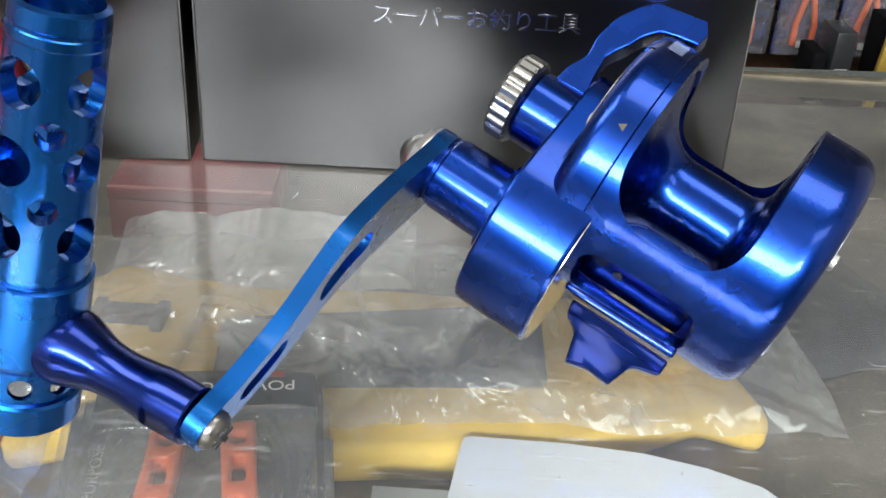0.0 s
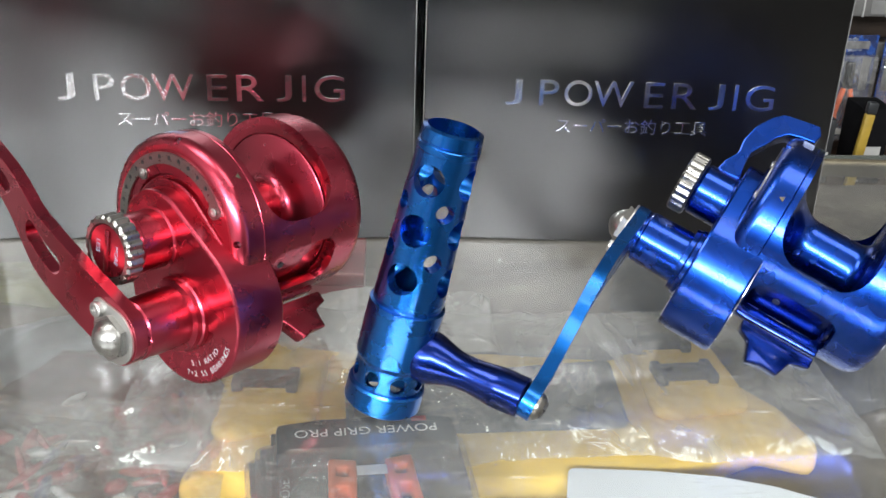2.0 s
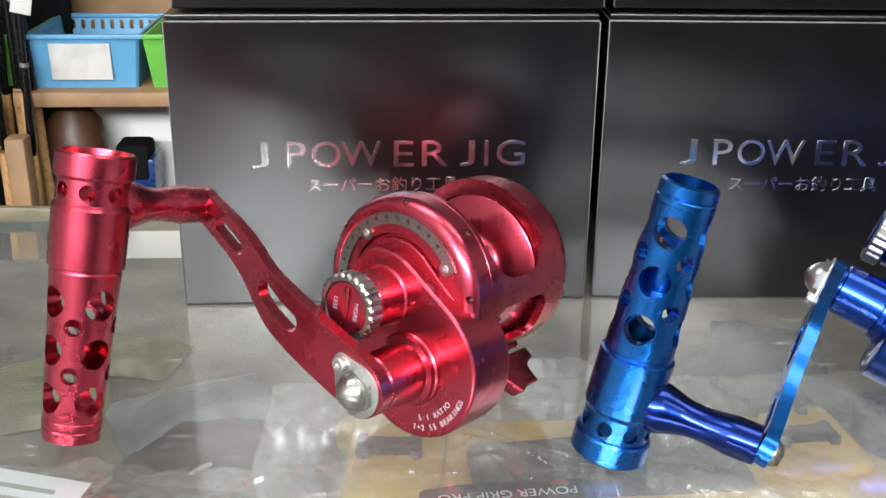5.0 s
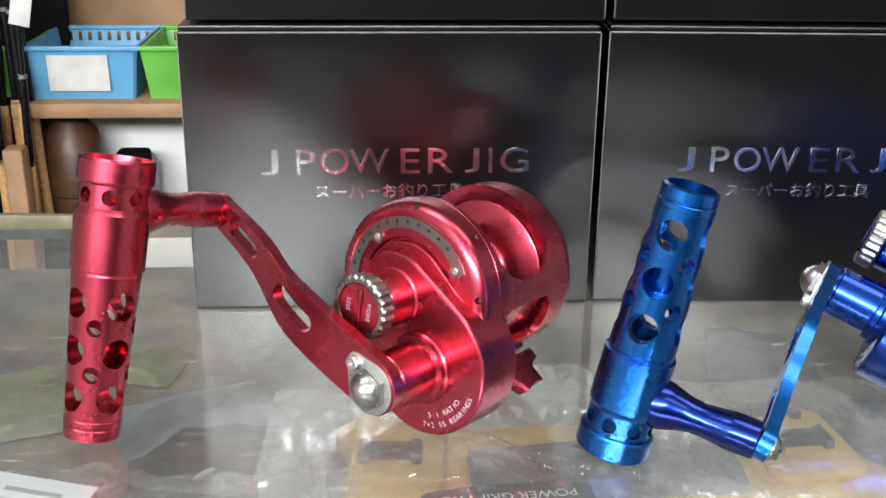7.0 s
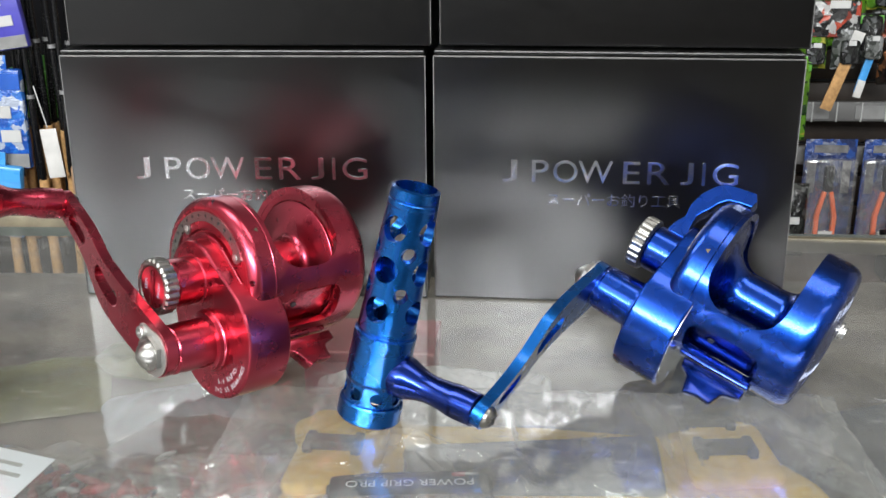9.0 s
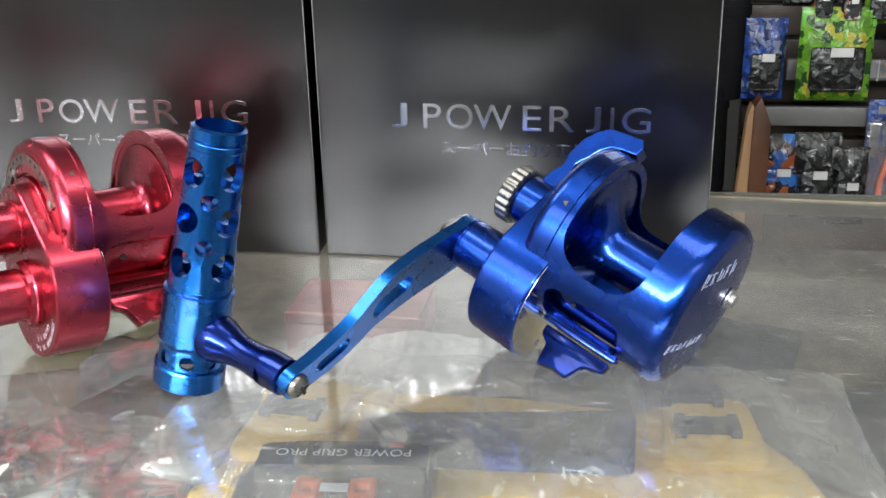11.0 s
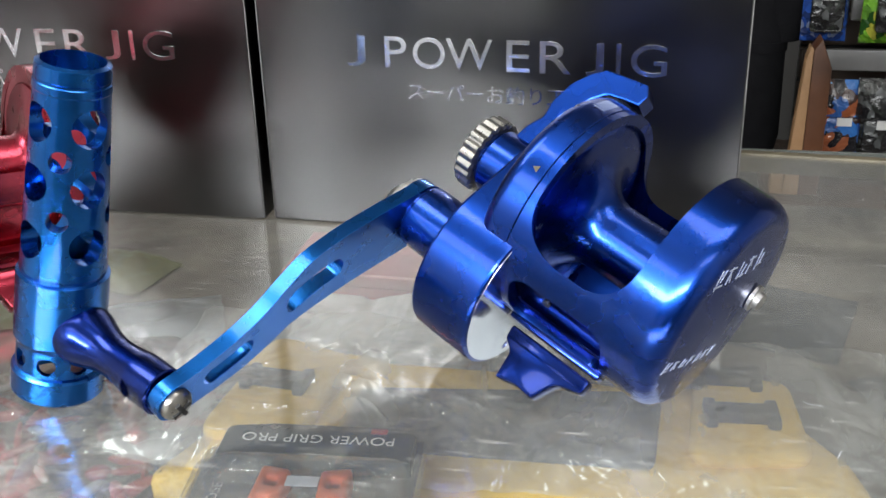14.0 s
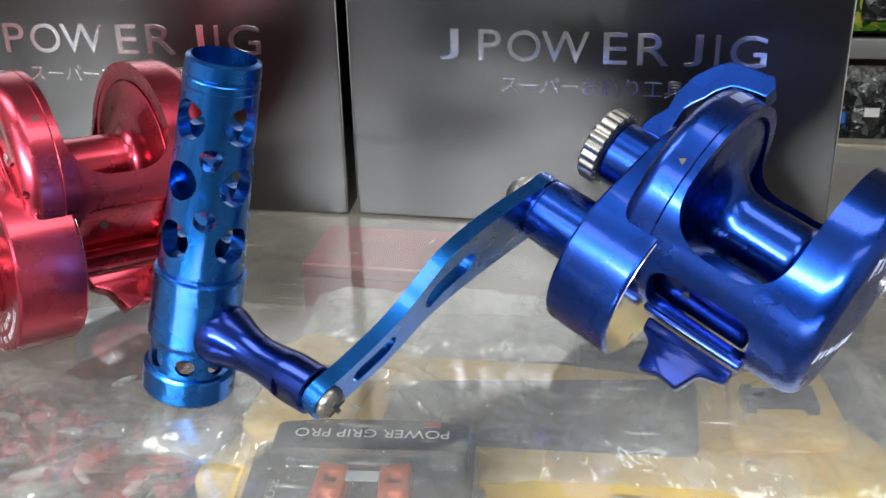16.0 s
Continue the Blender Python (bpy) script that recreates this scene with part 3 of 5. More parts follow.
def arm_mesh(mat):
    """The flat S-shaped arm as two strips that part round its slots, 4.6 thick, with eased rims."""
    slots = ((32.0, 54.5, 3.6, 0.2), (67.5, 85.5, 2.6, -0.1))
    stops = [-10.2 * math.cos(math.pi / 2 * k / 14) for k in range(14)] + [95 * k / 76 for k in range(77)] + [95 + 5.6 * math.sin(math.pi / 2 * k / 10) for k in range(1, 11)]
    for l0, l1, _, _ in slots:
        stops += [l0, l1] + [l0 + 3.6 * (1 - math.cos(math.pi / 2 * k / 6)) for k in range(1, 6)] + [l1 - 3.6 * (1 - math.cos(math.pi / 2 * k / 6)) for k in range(1, 6)]
    stops = [l for k, l in enumerate(sorted(stops)) if k == 0 or l - sorted(stops)[k - 1] > 0.05]
    bm = bmesh.new()
    lines = []
    for l in stops:
        c, w = arm_lookup(l)
        mid, half = c, 0.0
        for l0, l1, sw, shift in slots:
            if l0 < l < l1:
                e = min(l - l0, l1 - l)
                half = sw * (1.0 if e >= 3.6 else math.sqrt(max(0.0, 1 - (1 - e / 3.6) ** 2)))
                mid = c + shift
        q = min(1.0, max(0.0, l / 95))
        lift = 4.2 * q - 1.4 * math.sin(math.pi * q ** 0.75) ** 2
        rows = [c - w, mid - half, mid + half, c + w]
        pts = []
        for z in (lift, lift + 4.6):
            lay = [bm.verts.new((l * MM, rows[0] * MM, z * MM)) if w > 1e-3 else None, bm.verts.new((l * MM, rows[1] * MM, z * MM))]
            lay.append(bm.verts.new((l * MM, rows[2] * MM, z * MM)) if half > 1e-3 else lay[1])
            lay.append(bm.verts.new((l * MM, rows[3] * MM, z * MM)) if w > 1e-3 else None)
            if w <= 1e-3:
                lay[0] = lay[3] = lay[1]
            pts.append(lay)
        lines.append(pts)

    def face(*vs):
        u = []
        for v in vs:
            if v not in u:
                u.append(v)
        if len(u) > 2:
            bm.faces.new(u)

    for a, b in zip(lines, lines[1:]):
        for i, j in ((0, 1), (2, 3)):
            face(a[0][j], b[0][j], b[0][i], a[0][i])
            face(a[1][i], b[1][i], b[1][j], a[1][j])
        face(a[0][0], b[0][0], b[1][0], a[1][0])
        face(a[1][3], b[1][3], b[0][3], a[0][3])
        if a[0][1] is not a[0][2] or b[0][1] is not b[0][2]:
            face(a[1][1], b[1][1], b[0][1], a[0][1])
            face(a[0][2], b[0][2], b[1][2], a[1][2])
    bmesh.ops.recalc_face_normals(bm, faces=bm.faces)
    rims = [e for e in bm.edges if len(e.link_faces) == 2 and e.calc_face_angle(0.0) > radians(60) and abs(e.verts[0].co.z - e.verts[1].co.z) < 0.002]
    bmesh.ops.bevel(bm, geom=rims, offset=0.0005, segments=2, affect="EDGES", profile=0.5, clamp_overlap=True)
    return mesh_of("crank_arm", bm, mat, 20)


def shade_cross(r):
    """A cross of two short bars, dark to stand for a screw recess's shade."""
    bm = bmesh.new()
    for a in (0, math.pi / 2):
        b = box_bm(-0.4 * MM, 0.4 * MM, -r * MM, r * MM, -0.22 * r * MM, 0.22 * r * MM)
        b.transform(Matrix.Rotation(a, 4, "X"))
        tmp = raw(b)
        bm.from_mesh(tmp)
    return bm


def fishing_reel(label, pose_matrix, main, deep, light, arm_angle, bar_top, bar_bottom, bar_spin, body_roll, lever_roll, clamp_roll):
    """One lever-drag reel. arm_angle: where the crank points, in degrees from +y towards +z; body_roll turns the frame against the gear case."""
    reel = thing("fishing_reel", label, "fishing reel", pose_matrix, "display reels")
    roll = Matrix.Rotation(radians(body_roll), 4, "X")

    # handle-side plate with a recessed face
    prof = [(1.2, 0), (1.2, 20.0), (0.0, 20.6), (0.0, 28.4), (-0.2, 28.9)]
    prof += [(4.2 - 4.4 * math.cos(t), 29.1 + 4.5 * math.sin(t)) for t in [radians(4 + 86 * k / 14) for k in range(15)]]
    prof += [(10.3, 33.6), (10.5, 33.4), (10.5, 0)]
    plate_me = carve(raw(lathe(prof, 112, False)), [raw(tube_bm((-0.002, y * MM, z * MM), (0.004, y * MM, z * MM), 1.25 * MM, 20)) for y, z in ((-23.5, 21.8), (-24.8, -18.9), (26.2, 15.8), (5.6, 31.4))], 0.00015)
    plate_me.materials.append(main)
    finish(plate_me, 32)
    turned_normals(plate_me)
    link("side_plate", plate_me, reel, "", roll)
    for y, z in ((-23.5, 21.8), (-24.8, -18.9)):
        part("plate_screw", tube_bm((1.6 * MM, y * MM, z * MM), (3 * MM, y * MM, z * MM), 1.0 * MM, 12), GUNMETAL, reel, "small dark socket screw", roll)

    # drag scale: an arc of bare steel with drilled dots
    n = 40
    ends = [radians(184 - 176 * i / n) for i in range(n + 1)]
    arc = [(28.0 * math.cos(q), 28.0 * math.sin(q)) for q in ends] + [(23.9 * math.cos(q), 23.9 * math.sin(q)) for q in ends[::-1]]
    dot_at = [radians(161 - 10.7 * i) for i in range(15)]
    dial = slab_part("drag_scale", arc, 0.7, NICKEL, reel, "bare steel drag scale with drilled dots", Matrix.Translation((-0.0007, 0, 0)), [circle(26.3 * math.cos(q), 26.3 * math.sin(q), 0.85, 12) for q in dot_at], 0.0, 30, TO_YZ)
    # near-black discs in the drilled holes, their shade given as colour
    for q in dot_at:
        part("dot_shade", tube_bm((0.42 * MM, 26.3 * MM * math.cos(q), 26.3 * MM * math.sin(q)), (0.68 * MM, 26.3 * MM * math.cos(q), 26.3 * MM * math.sin(q)), 0.9 * MM, 12), DARK, dial)
    for q, r in ((radians(81), 23.4), (radians(179), 24.6)):
        part("screw_lobe", tube_bm((-0.05 * MM, r * MM * math.cos(q), r * MM * math.sin(q)), (0.7 * MM, r * MM * math.cos(q), r * MM * math.sin(q)), 2.6 * MM, 28), NICKEL, dial)
        part("scale_screw", lathe([(0, 0), (0, 1.45), (-0.25, 1.4), (-0.4, 1.1), (-0.4, 0.5), (-0.15, 0.45), (-0.15, 0)], 20, False), STEEL, dial, "", Matrix.Translation((-0.0002, r * MM * math.cos(q), r * MM * math.sin(q))))

    # gear case: a raised belt round spool axis and drive shaft
    slab_part("gear_case_step", hull2((0, 0), 19.2, (-1.2, -25.6), 26.0), 6, main, reel, "", Matrix.Translation((-1.5 * MM, 0, 0)), (), 0.6, 14, TO_YZ)
    case = slab_part("gear_case", hull2((0, 0), 16.6, (-1.4, -25.8), 26.5), 20.6, main, reel, "", Matrix.Translation((-7.6 * MM, 0, 0)), (), 0.9, 14, TO_YZ)
    slab_part("case_back_cover", circle(-1.4, -25.8, 25.3, 64), 0.5, BARE, reel, "polished bare back face of the gear case", Matrix.Translation((12.75 * MM, 0, 0)), [circle(12, -43, 1.3, 12)], 0.0, 30, TO_YZ)

    # frame: one turned tube from the plate to the far side, opened by a deep U and a foot slot
    u_cuts = []
    tube = raw(lathe([(10.6, 33.3), (10.8, 33.5), (16, 33.5), (20, 33.3), (34, 33.1), (46.79, 33.1), (46.79, 30.2), (10.6, 30.2)], 120))
    # deep U on the open side, a shallower saddle on the other
    for u_shape, y_from in ((rounded([(13.0, 60), (13.0, -18.0), (46.6, -18.0), (46.6, 60)], [1, 15, 13.5, 1], 14), -0.06),
                            (rounded([(13.06, 64), (13.06, SADDLE), (46.54, SADDLE), (46.54, 64)], [1, 11, 11, 1], 14), -0.0035)):
        cut = slab(u_shape, 60)
        cut.transform(Matrix(((1, 0, 0, 0), (0, 0, 1, y_from), (0, 1, 0, 0), (0, 0, 0, 1))))
        u_cuts.append(cut)
    slot_cut = slab(rounded([(14.5, -12.6), (46.5, -12.6), (46.5, 6.8), (14.5, 6.8)], 6.5, 8), 16)
    foot_dir = Matrix.Rotation(radians(252 - 270), 4, "X")
    slot_cut.transform(foot_dir @ Matrix(((1, 0, 0, 0), (0, 1, 0, 0), (0, 0, 1, -0.040), (0, 0, 0, 1))))
    back_cut = slab(rounded([(22, -8), (44, -8), (44, 8), (22, 8)], 6, 8), 20)
    back_cut.transform(Matrix.Rotation(radians(300 - 270), 4, "X") @ Matrix.Translation((0, 0, -0.040)))
    frame_me = carve(tube, [*u_cuts, slot_cut, back_cut], 0.0008)
    frame_me.materials.append(main)
    finish(frame_me, 30)
    turned_normals(frame_me)
    link("frame", frame_me, reel, "", roll)
    # far side plate, domed
    far = [(48.4, 0), (48.4, 27.2), (47.0, 27.4), (46.8, 27.8), (46.8, 33.1)] + [(DOME_X[i], DOME_R[i]) for i in range(len(DOME_R) - 1, -1, -1)]
    side = part("far_plate", lathe(far, 112, False), main, reel, "", roll)
    part("far_plate_screw", lathe([(65.0, 0), (65.0, 4.0), (65.9, 4.0), (66.1, 2.6), (67.6, 2.6), (68.0, 2.0), (68.0, 0)], 28, False), STEEL, reel, "bright steel screw with a washer", Matrix.Translation((-0.0005, 7.0 * MM, 9.0 * MM)))
    # engraved marks on the far plate: plain slanted strokes in place of the maker's marks
    for yc, zc, length, h, tilt, n_marks in MARKS:
        ca, sa = math.cos(radians(tilt)), math.sin(radians(tilt))
        for i in range(n_marks):
            for k, (du, lean, hh, dv) in enumerate(((0.0, 0.24, 1.0 if i % 4 == 0 else 0.8, 0.0), (0.36, -0.14 if i % 2 else 0.3, 0.55, -0.1 if i % 3 else 0.15), (0.18, 1.2, 0.16, 0.3 if i % 2 else -0.32))):
                u = ((i + du) / n_marks - 0.5) * length
                v = dv * h
                y, z = yc + u * ca - v * sa, zc + u * sa + v * ca
                r2 = math.hypot(y, z)
                xs = float(np.interp(r2, DOME_R, DOME_X))
                slope = math.atan2(float(np.interp(r2 - 0.6, DOME_R, DOME_X)) - float(np.interp(r2 + 0.6, DOME_R, DOME_X)), 1.2)
                w = 0.24
                sl = [(-w, -hh * h / 2), (w, -hh * h / 2), (w + lean * h, hh * h / 2), (-w + lean * h, hh * h / 2)] if k < 2 else [(-0.2 * h, -0.24), (0.42 * h, -0.24), (0.42 * h, 0.24), (-0.2 * h, 0.24)]
                a = math.atan2(z, y)
                slab_part("engraved_mark", sl, 0.3, MARK, side, "pale engraved stroke" if i + k == 0 else "", Matrix.Translation((xs * MM - 0.0002, y * MM, z * MM)) @ Matrix.Rotation(a, 4, "X") @ Matrix.Rotation(slope, 4, "Z") @ Matrix.Rotation(-a + radians(tilt), 4, "X"), (), 0.0, 30, TO_YZ)

    # rim marks on the plate
    tri_a = radians(179)
    part("index_mark", lathe([(6.0, 0), (6.0, 1.25), (6.1, 1.25), (6.1, 0)], 3, False), GOLD_INK, reel, "small brass-coloured triangle", roll @ Matrix.Translation((7.6 * MM, 33.62 * MM * math.cos(tri_a), 33.62 * MM * math.sin(tri_a))) @ Matrix.Rotation(tri_a, 4, "X") @ Matrix.Rotation(radians(90), 4, "Z") @ Matrix.Translation((-0.0061, 0, 0)))
    for i in range(7):
        a = radians(118 + i * 2.2)
        part("scale_line", box_bm(4.6 * MM, 8.6 * MM, 33.45 * MM, 33.66 * MM, -0.10 * MM, 0.10 * MM), FAINT, reel, "fine pale scale line", roll @ Matrix.Rotation(a, 4, "X"))

    # spool
    spool = [(10.8, 0), (10.8, 29.0), (11.4, 29.6), (12.2, 29.0), (12.6, 27.6)]
    spool += [(24.5 - 11.5 * math.sin(q), 25.6 - 15.2 * math.cos(q)) for q in [radians(88 - 88 * k / 14) for k in range(15)]]
    spool += [(40.4 + 4.4 * math.sin(q), 14.8 - 4.4 * math.cos(q)) for q in [radians(82 * k / 8) for k in range(9)]]
    spool += [(45.0, 16.0), (45.4, 19.4), (45.46, 19.5), (45.9, 23.4), (45.96, 23.5), (46.3, 26.5), (46.6, 26.9), (48.0, 26.9), (48.2, 0)]
    sp = part("spool", lathe(spool, 96, False), main, reel, "polished empty spool", None, 50)
    for xx in (29.5, 35.0):
        part("spool_line", lathe([(xx, 10.2), (xx + 0.1, 10.36), (xx + 0.25, 10.36), (xx + 0.35, 10.2)], 80, False), DARK, sp, "fine dark turning line")

    # rod clamp under the foot slot
    clamp_dir = Matrix.Rotation(radians(clamp_roll + 266 - 270), 4, "X")
    # the darker tone puts the slot's shade into this block's colour
    part("seat_block", box_bm(13.4 * MM, 44.0 * MM, -9.5 * MM, 8.2 * MM, -28.4 * MM, -23.4 * MM, 0.8 * MM), deep, reel, "", roll @ foot_dir)
    part("clamp_screw", tube_bm((24.5 * MM, -3.0 * MM, -29.0 * MM), (24.5 * MM, -3.0 * MM, -27.8 * MM), 1.3 * MM, 20), BLACK_PLASTIC, reel, "black socket screw in the slot", roll @ foot_dir)
    seat = raw(box_bm(14.4 * MM, 46.4 * MM, -1.0 * MM, 5.6 * MM, -35.2 * MM, -32.2 * MM, 0.9 * MM))
    seat.materials.append(deep)
    finish(seat, 35)
    link("clamp_rail", seat, reel, "", clamp_dir)
    wedge = slab(rounded([(17.0, 0), (45.0, 0), (45.0, -4.4), (41.5, -5.4), (38.2, -6.4), (36.0, -13.6), (30.0, -13.2), (24.4, -14.8), (22.0, -6.6), (18.0, -4.2)], [1, 1, 1.5, 2.5, 4, 1, 6, 1, 4, 2], 5), 6.0, (), 0.8)
    wedge.transform(Matrix(((1, 0, 0, 0), (0, 0, 1, -0.0058), (0, 1, 0, -0.0378), (0, 0, 0, 1))))
    for v in wedge.vertices:
        k = max(0.0, (-0.040 - v.co.z) / 0.013)
        v.co.y -= 0.0060 * k
        v.co.y = v.co.y if v.co.y < -0.004 else -0.004 + (v.co.y + 0.004) * (1 - 0.3 * k)
    tidy(wedge)
    wedge.materials.clear()
    wedge.materials.append(deep)
    finish(wedge, 28)
    link("rod_clamp", wedge, reel, "wedge-shaped rod clamp", clamp_dir @ Matrix.Translation((0.001, 0.002, 0.0012)))

    # drag knob: barrel, knurled ring, cap
    knob = part("drag_barrel", lathe([(-7.0, 0), (-7.0, 11.0), (-8.0, 11.0), (-8.4, 10.2), (-19.4, 10.1), (-20.0, 9.4), (-20.6, 9.0), (-22, 9.0), (-22, 0)], 72, False), main, reel)
    bm = bmesh.new()
    seg = 176
    rings = []
    for x, dr in ((-20.6, -0.9), (-21.3, 0.0), (-26.2, 0.0), (-27.0, -0.8), (-27.0, -2.6), (-26.0, -3.0)):
        ring = []
        for i in range(seg):
            r = 11.9 + dr - ((0.75, 0.62, 0.3, 0.06, 0.0, 0.06, 0.3, 0.62)[i % 8] if dr > -2 else 0.0)
            a = 2 * math.pi * i / seg
            ring.append(bm.verts.new((x * MM, r * MM * math.cos(a), r * MM * math.sin(a))))
        rings.append(ring)
    for a, b in zip(rings, rings[1:]):
        for i in range(seg):
            bm.faces.new((a[i], a[(i + 1) % seg], b[(i + 1) % seg], b[i]))
    bm.faces.new(rings[0])
    bm.faces.new(rings[-1][::-1])
    part("knurled_ring", bm, NICKEL, knob, "knurled bright metal ring", None, 25)
    cap = part("knob_cap", lathe([(-26.0, 0), (-26.0, 8.9), (-26.6, 8.7), (-26.6, 0)], 48, False), main, knob)
    part("cap_slot", box_bm(-27.4 * MM, -26.5 * MM, -7.4 * MM, 7.4 * MM, -1.1 * MM, 1.1 * MM, 0.3 * MM), deep, cap, "", Matrix.Rotation(radians(128), 4, "X"))
    for word, side_z in (("MORE", 4.6), ("LESS", -4.6)):
        t = text_mesh("cap_word", word, 2.5 * MM, FAINT, 0.00005, "CENTER", thin=0.05 * MM)
        t.transform(Matrix(((0, 0, -1, 0), (-1, 0, 0, 0), (0, 1, 0, 0), (0, 0, 0, 1))))
        link("cap_word", t, cap, "pale engraved word", Matrix.Rotation(radians(128), 4, "X") @ Matrix.Translation((-0.02665, 0, (side_z - 1.0) * MM)))

    # drag lever: a cranked blade from the barrel over the plate's rim
    prof = rounded([(-17.5, 8.5), (-16.4, 13.6), (-13.9, 18.2), (-14.6, 23.8), (-13.0, 31.0), (-9.7, 36.4), (-6.4, 39.8), (0.4, 41.0), (7.2, 42.0), (9.2, 39.0), (8.4, 35.4), (3.0, 34.6), (-1.6, 33.4), (-4.6, 30.0), (-6.4, 26.2), (-8.2, 23.4), (-9.7, 20.4), (-9.4, 14.5), (-8.2, 9.0)],
                   [1, 2.5, 4, 6, 7, 5, 2, 6, 0.5, 0.5, 0.5, 3, 3, 3, 2.5, 2, 3, 2, 1], 5)
    lev = slab(prof, 9.4, (), 0.5)
    lev.transform(Matrix(((1, 0, 0, 0), (0, 0, 1, -0.0046), (0, 1, 0, 0), (0, 0, 0, 1))))
    tidy(lev)
    lev.materials.clear()
    lev.materials.append(main)
    finish(lev, 16)
    link("drag_lever", lev, reel, "", Matrix.Rotation(radians(lever_roll), 4, "X"))

    # drive shaft sleeve and crank
    at_shaft = Matrix.Translation((0, 0, -26.7 * MM))
    part("shaft_sleeve", lathe([(-7.0, 0), (-7.0, 13.2), (-9.2, 13.2), (-9.8, 12.6), (-11.6, 12.4), (-12.0, 10.4), (-28.0, 10.1), (-28.6, 9.6), (-29.0, 9.6), (-29.2, 8.6), (-30.4, 8.6), (-30.4, 0)], 72, False), main, reel, "", at_shaft)
    arm_turn = at_shaft @ Matrix.Rotation(radians(arm_angle), 4, "X") @ Matrix.Translation((-34.4 * MM, 0, 0)) @ TO_YZ
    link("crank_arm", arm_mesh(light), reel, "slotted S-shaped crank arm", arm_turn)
    hub = at_shaft @ Matrix.Rotation(radians(arm_angle), 4, "X") @ Matrix.Translation((-34.4 * MM, 0, 0))
    slab_part("lock_plate", hull2((0, 0), 9.4, (9.6, 3.4), 3.6), 0.9, STEEL, reel, "steel lock plate with a tab", hub @ Matrix.Translation((-0.9 * MM, 0, 0)), (), 0.2, 32, TO_YZ)
    nut = bmesh.new()
    bmesh.ops.create_cone(nut, cap_ends=True, segments=6, radius1=7.9 * MM, radius2=7.4 * MM, depth=2.4 * MM)
    nut.transform(Matrix.Translation((-1.9 * MM, 0, 0)) @ Matrix.Rotation(radians(90), 4, "Y"))
    nut_ob = part("cap_nut", nut, NUT_STEEL, reel, "domed steel cap nut", hub, 20)
    part("nut_dome", lathe([(-2.9, 0), (-2.9, 6.3), (-3.4, 6.2), (-5.4, 4.9), (-6.9, 3.0), (-7.6, 1.4), (-7.8, 0)], 40, False), NUT_STEEL, nut_ob)
    part("lock_screw", lathe([(-0.8, 0), (-0.8, 2.6), (-2.6, 2.6), (-3.0, 2.1), (-3.0, 1.2), (-2.2, 1.1), (-2.2, 0)], 28, False), STEEL, reel, "small socket-head lock screw", hub @ Matrix.Translation((0, 9.6 * MM, 3.4 * MM)))
    # end screw on the inner face, knob stem on the outer face
    tip = at_shaft @ Matrix.Rotation(radians(arm_angle), 4, "X") @ Matrix.Translation((-30.2 * MM, 95 * MM, 0))
    tip_screw = part("crank_end_screw", lathe([(4.4, 0), (4.4, 4.6), (5.4, 4.6), (6.6, 3.8), (7.4, 2.2), (7.6, 0)], 36, False), SCREW_STEEL, reel, "cross-head crank screw", tip)
    part("recess_shade", shade_cross(2.9), DARK, tip_screw, "dark cross standing for the shade in a recess", Matrix.Translation((7.35 * MM, 0, 0)) @ Matrix.Rotation(radians(20), 4, "X"))
    tip_at = tip.translation
    up, down = Vector(bar_top) * MM, Vector(bar_bottom) * MM
    ax = (down - up).normalized()
    mid = up + ax * (tip_at - up).dot(ax)
    go = mid - tip_at
    reach = go.length / MM
    stem_m = Matrix.Translation(tip_at) @ go.normalized().to_track_quat("X", "Z").to_matrix().to_4x4()
    stem_pts = [(0.4, 6.7), (9.0, 6.8), (13.0, 6.3), (19.0, 5.8), (reach * 0.53, 6.2), (reach * 0.62, 7.4), (reach * 0.71, 8.7), (reach * 0.79, 8.9), (reach * 0.88, 8.3), (reach - 4, 8.0)]
    smooth_prof = [(0, 0), (0, 6.3)]
    ext = [stem_pts[0]] + stem_pts + [stem_pts[-1]]
    for k in range(1, len(ext) - 2):
        (x0, r0), (xa, ra), (xb, rb), (x3, r3) = ext[k - 1:k + 3]
        ma, mb = (rb - r0) / (xb - x0) * (xb - xa), (r3 - ra) / (x3 - xa) * (xb - xa)
        for n_step in range(5):
            q = n_step / 5
            smooth_prof.append((xa + (xb - xa) * q, (2 * q ** 3 - 3 * q ** 2 + 1) * ra + (q ** 3 - 2 * q ** 2 + q) * ma + (3 * q ** 2 - 2 * q ** 3) * rb + (q ** 3 - q ** 2) * mb))
    smooth_prof += [stem_pts[-1], (reach - 4, 0)]
    flats = [raw(box_bm(2.2 * MM, 9.6 * MM, -8 * MM, 8 * MM, 5.6 * MM, 12 * MM)), raw(box_bm(2.2 * MM, 9.6 * MM, -8 * MM, 8 * MM, -12 * MM, -5.6 * MM))]
    for f in flats:
        f.transform(Matrix.Rotation(radians(40), 4, "X"))
    stem_me = carve(raw(lathe(smooth_prof, 64, False)), flats, 0.0003)
    stem_me.materials.append(deep)
    finish(stem_me, 40)
    turned_normals(stem_me)
    link("grip_stem", stem_me, reel, "waisted grip stem with two wrench flats", stem_m)
    bar_m = Matrix.Translation(up) @ ax.to_track_quat("X", "Z").to_matrix().to_4x4() @ Matrix.Rotation(radians(bar_spin), 4, "X")
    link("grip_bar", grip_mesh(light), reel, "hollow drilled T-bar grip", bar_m)
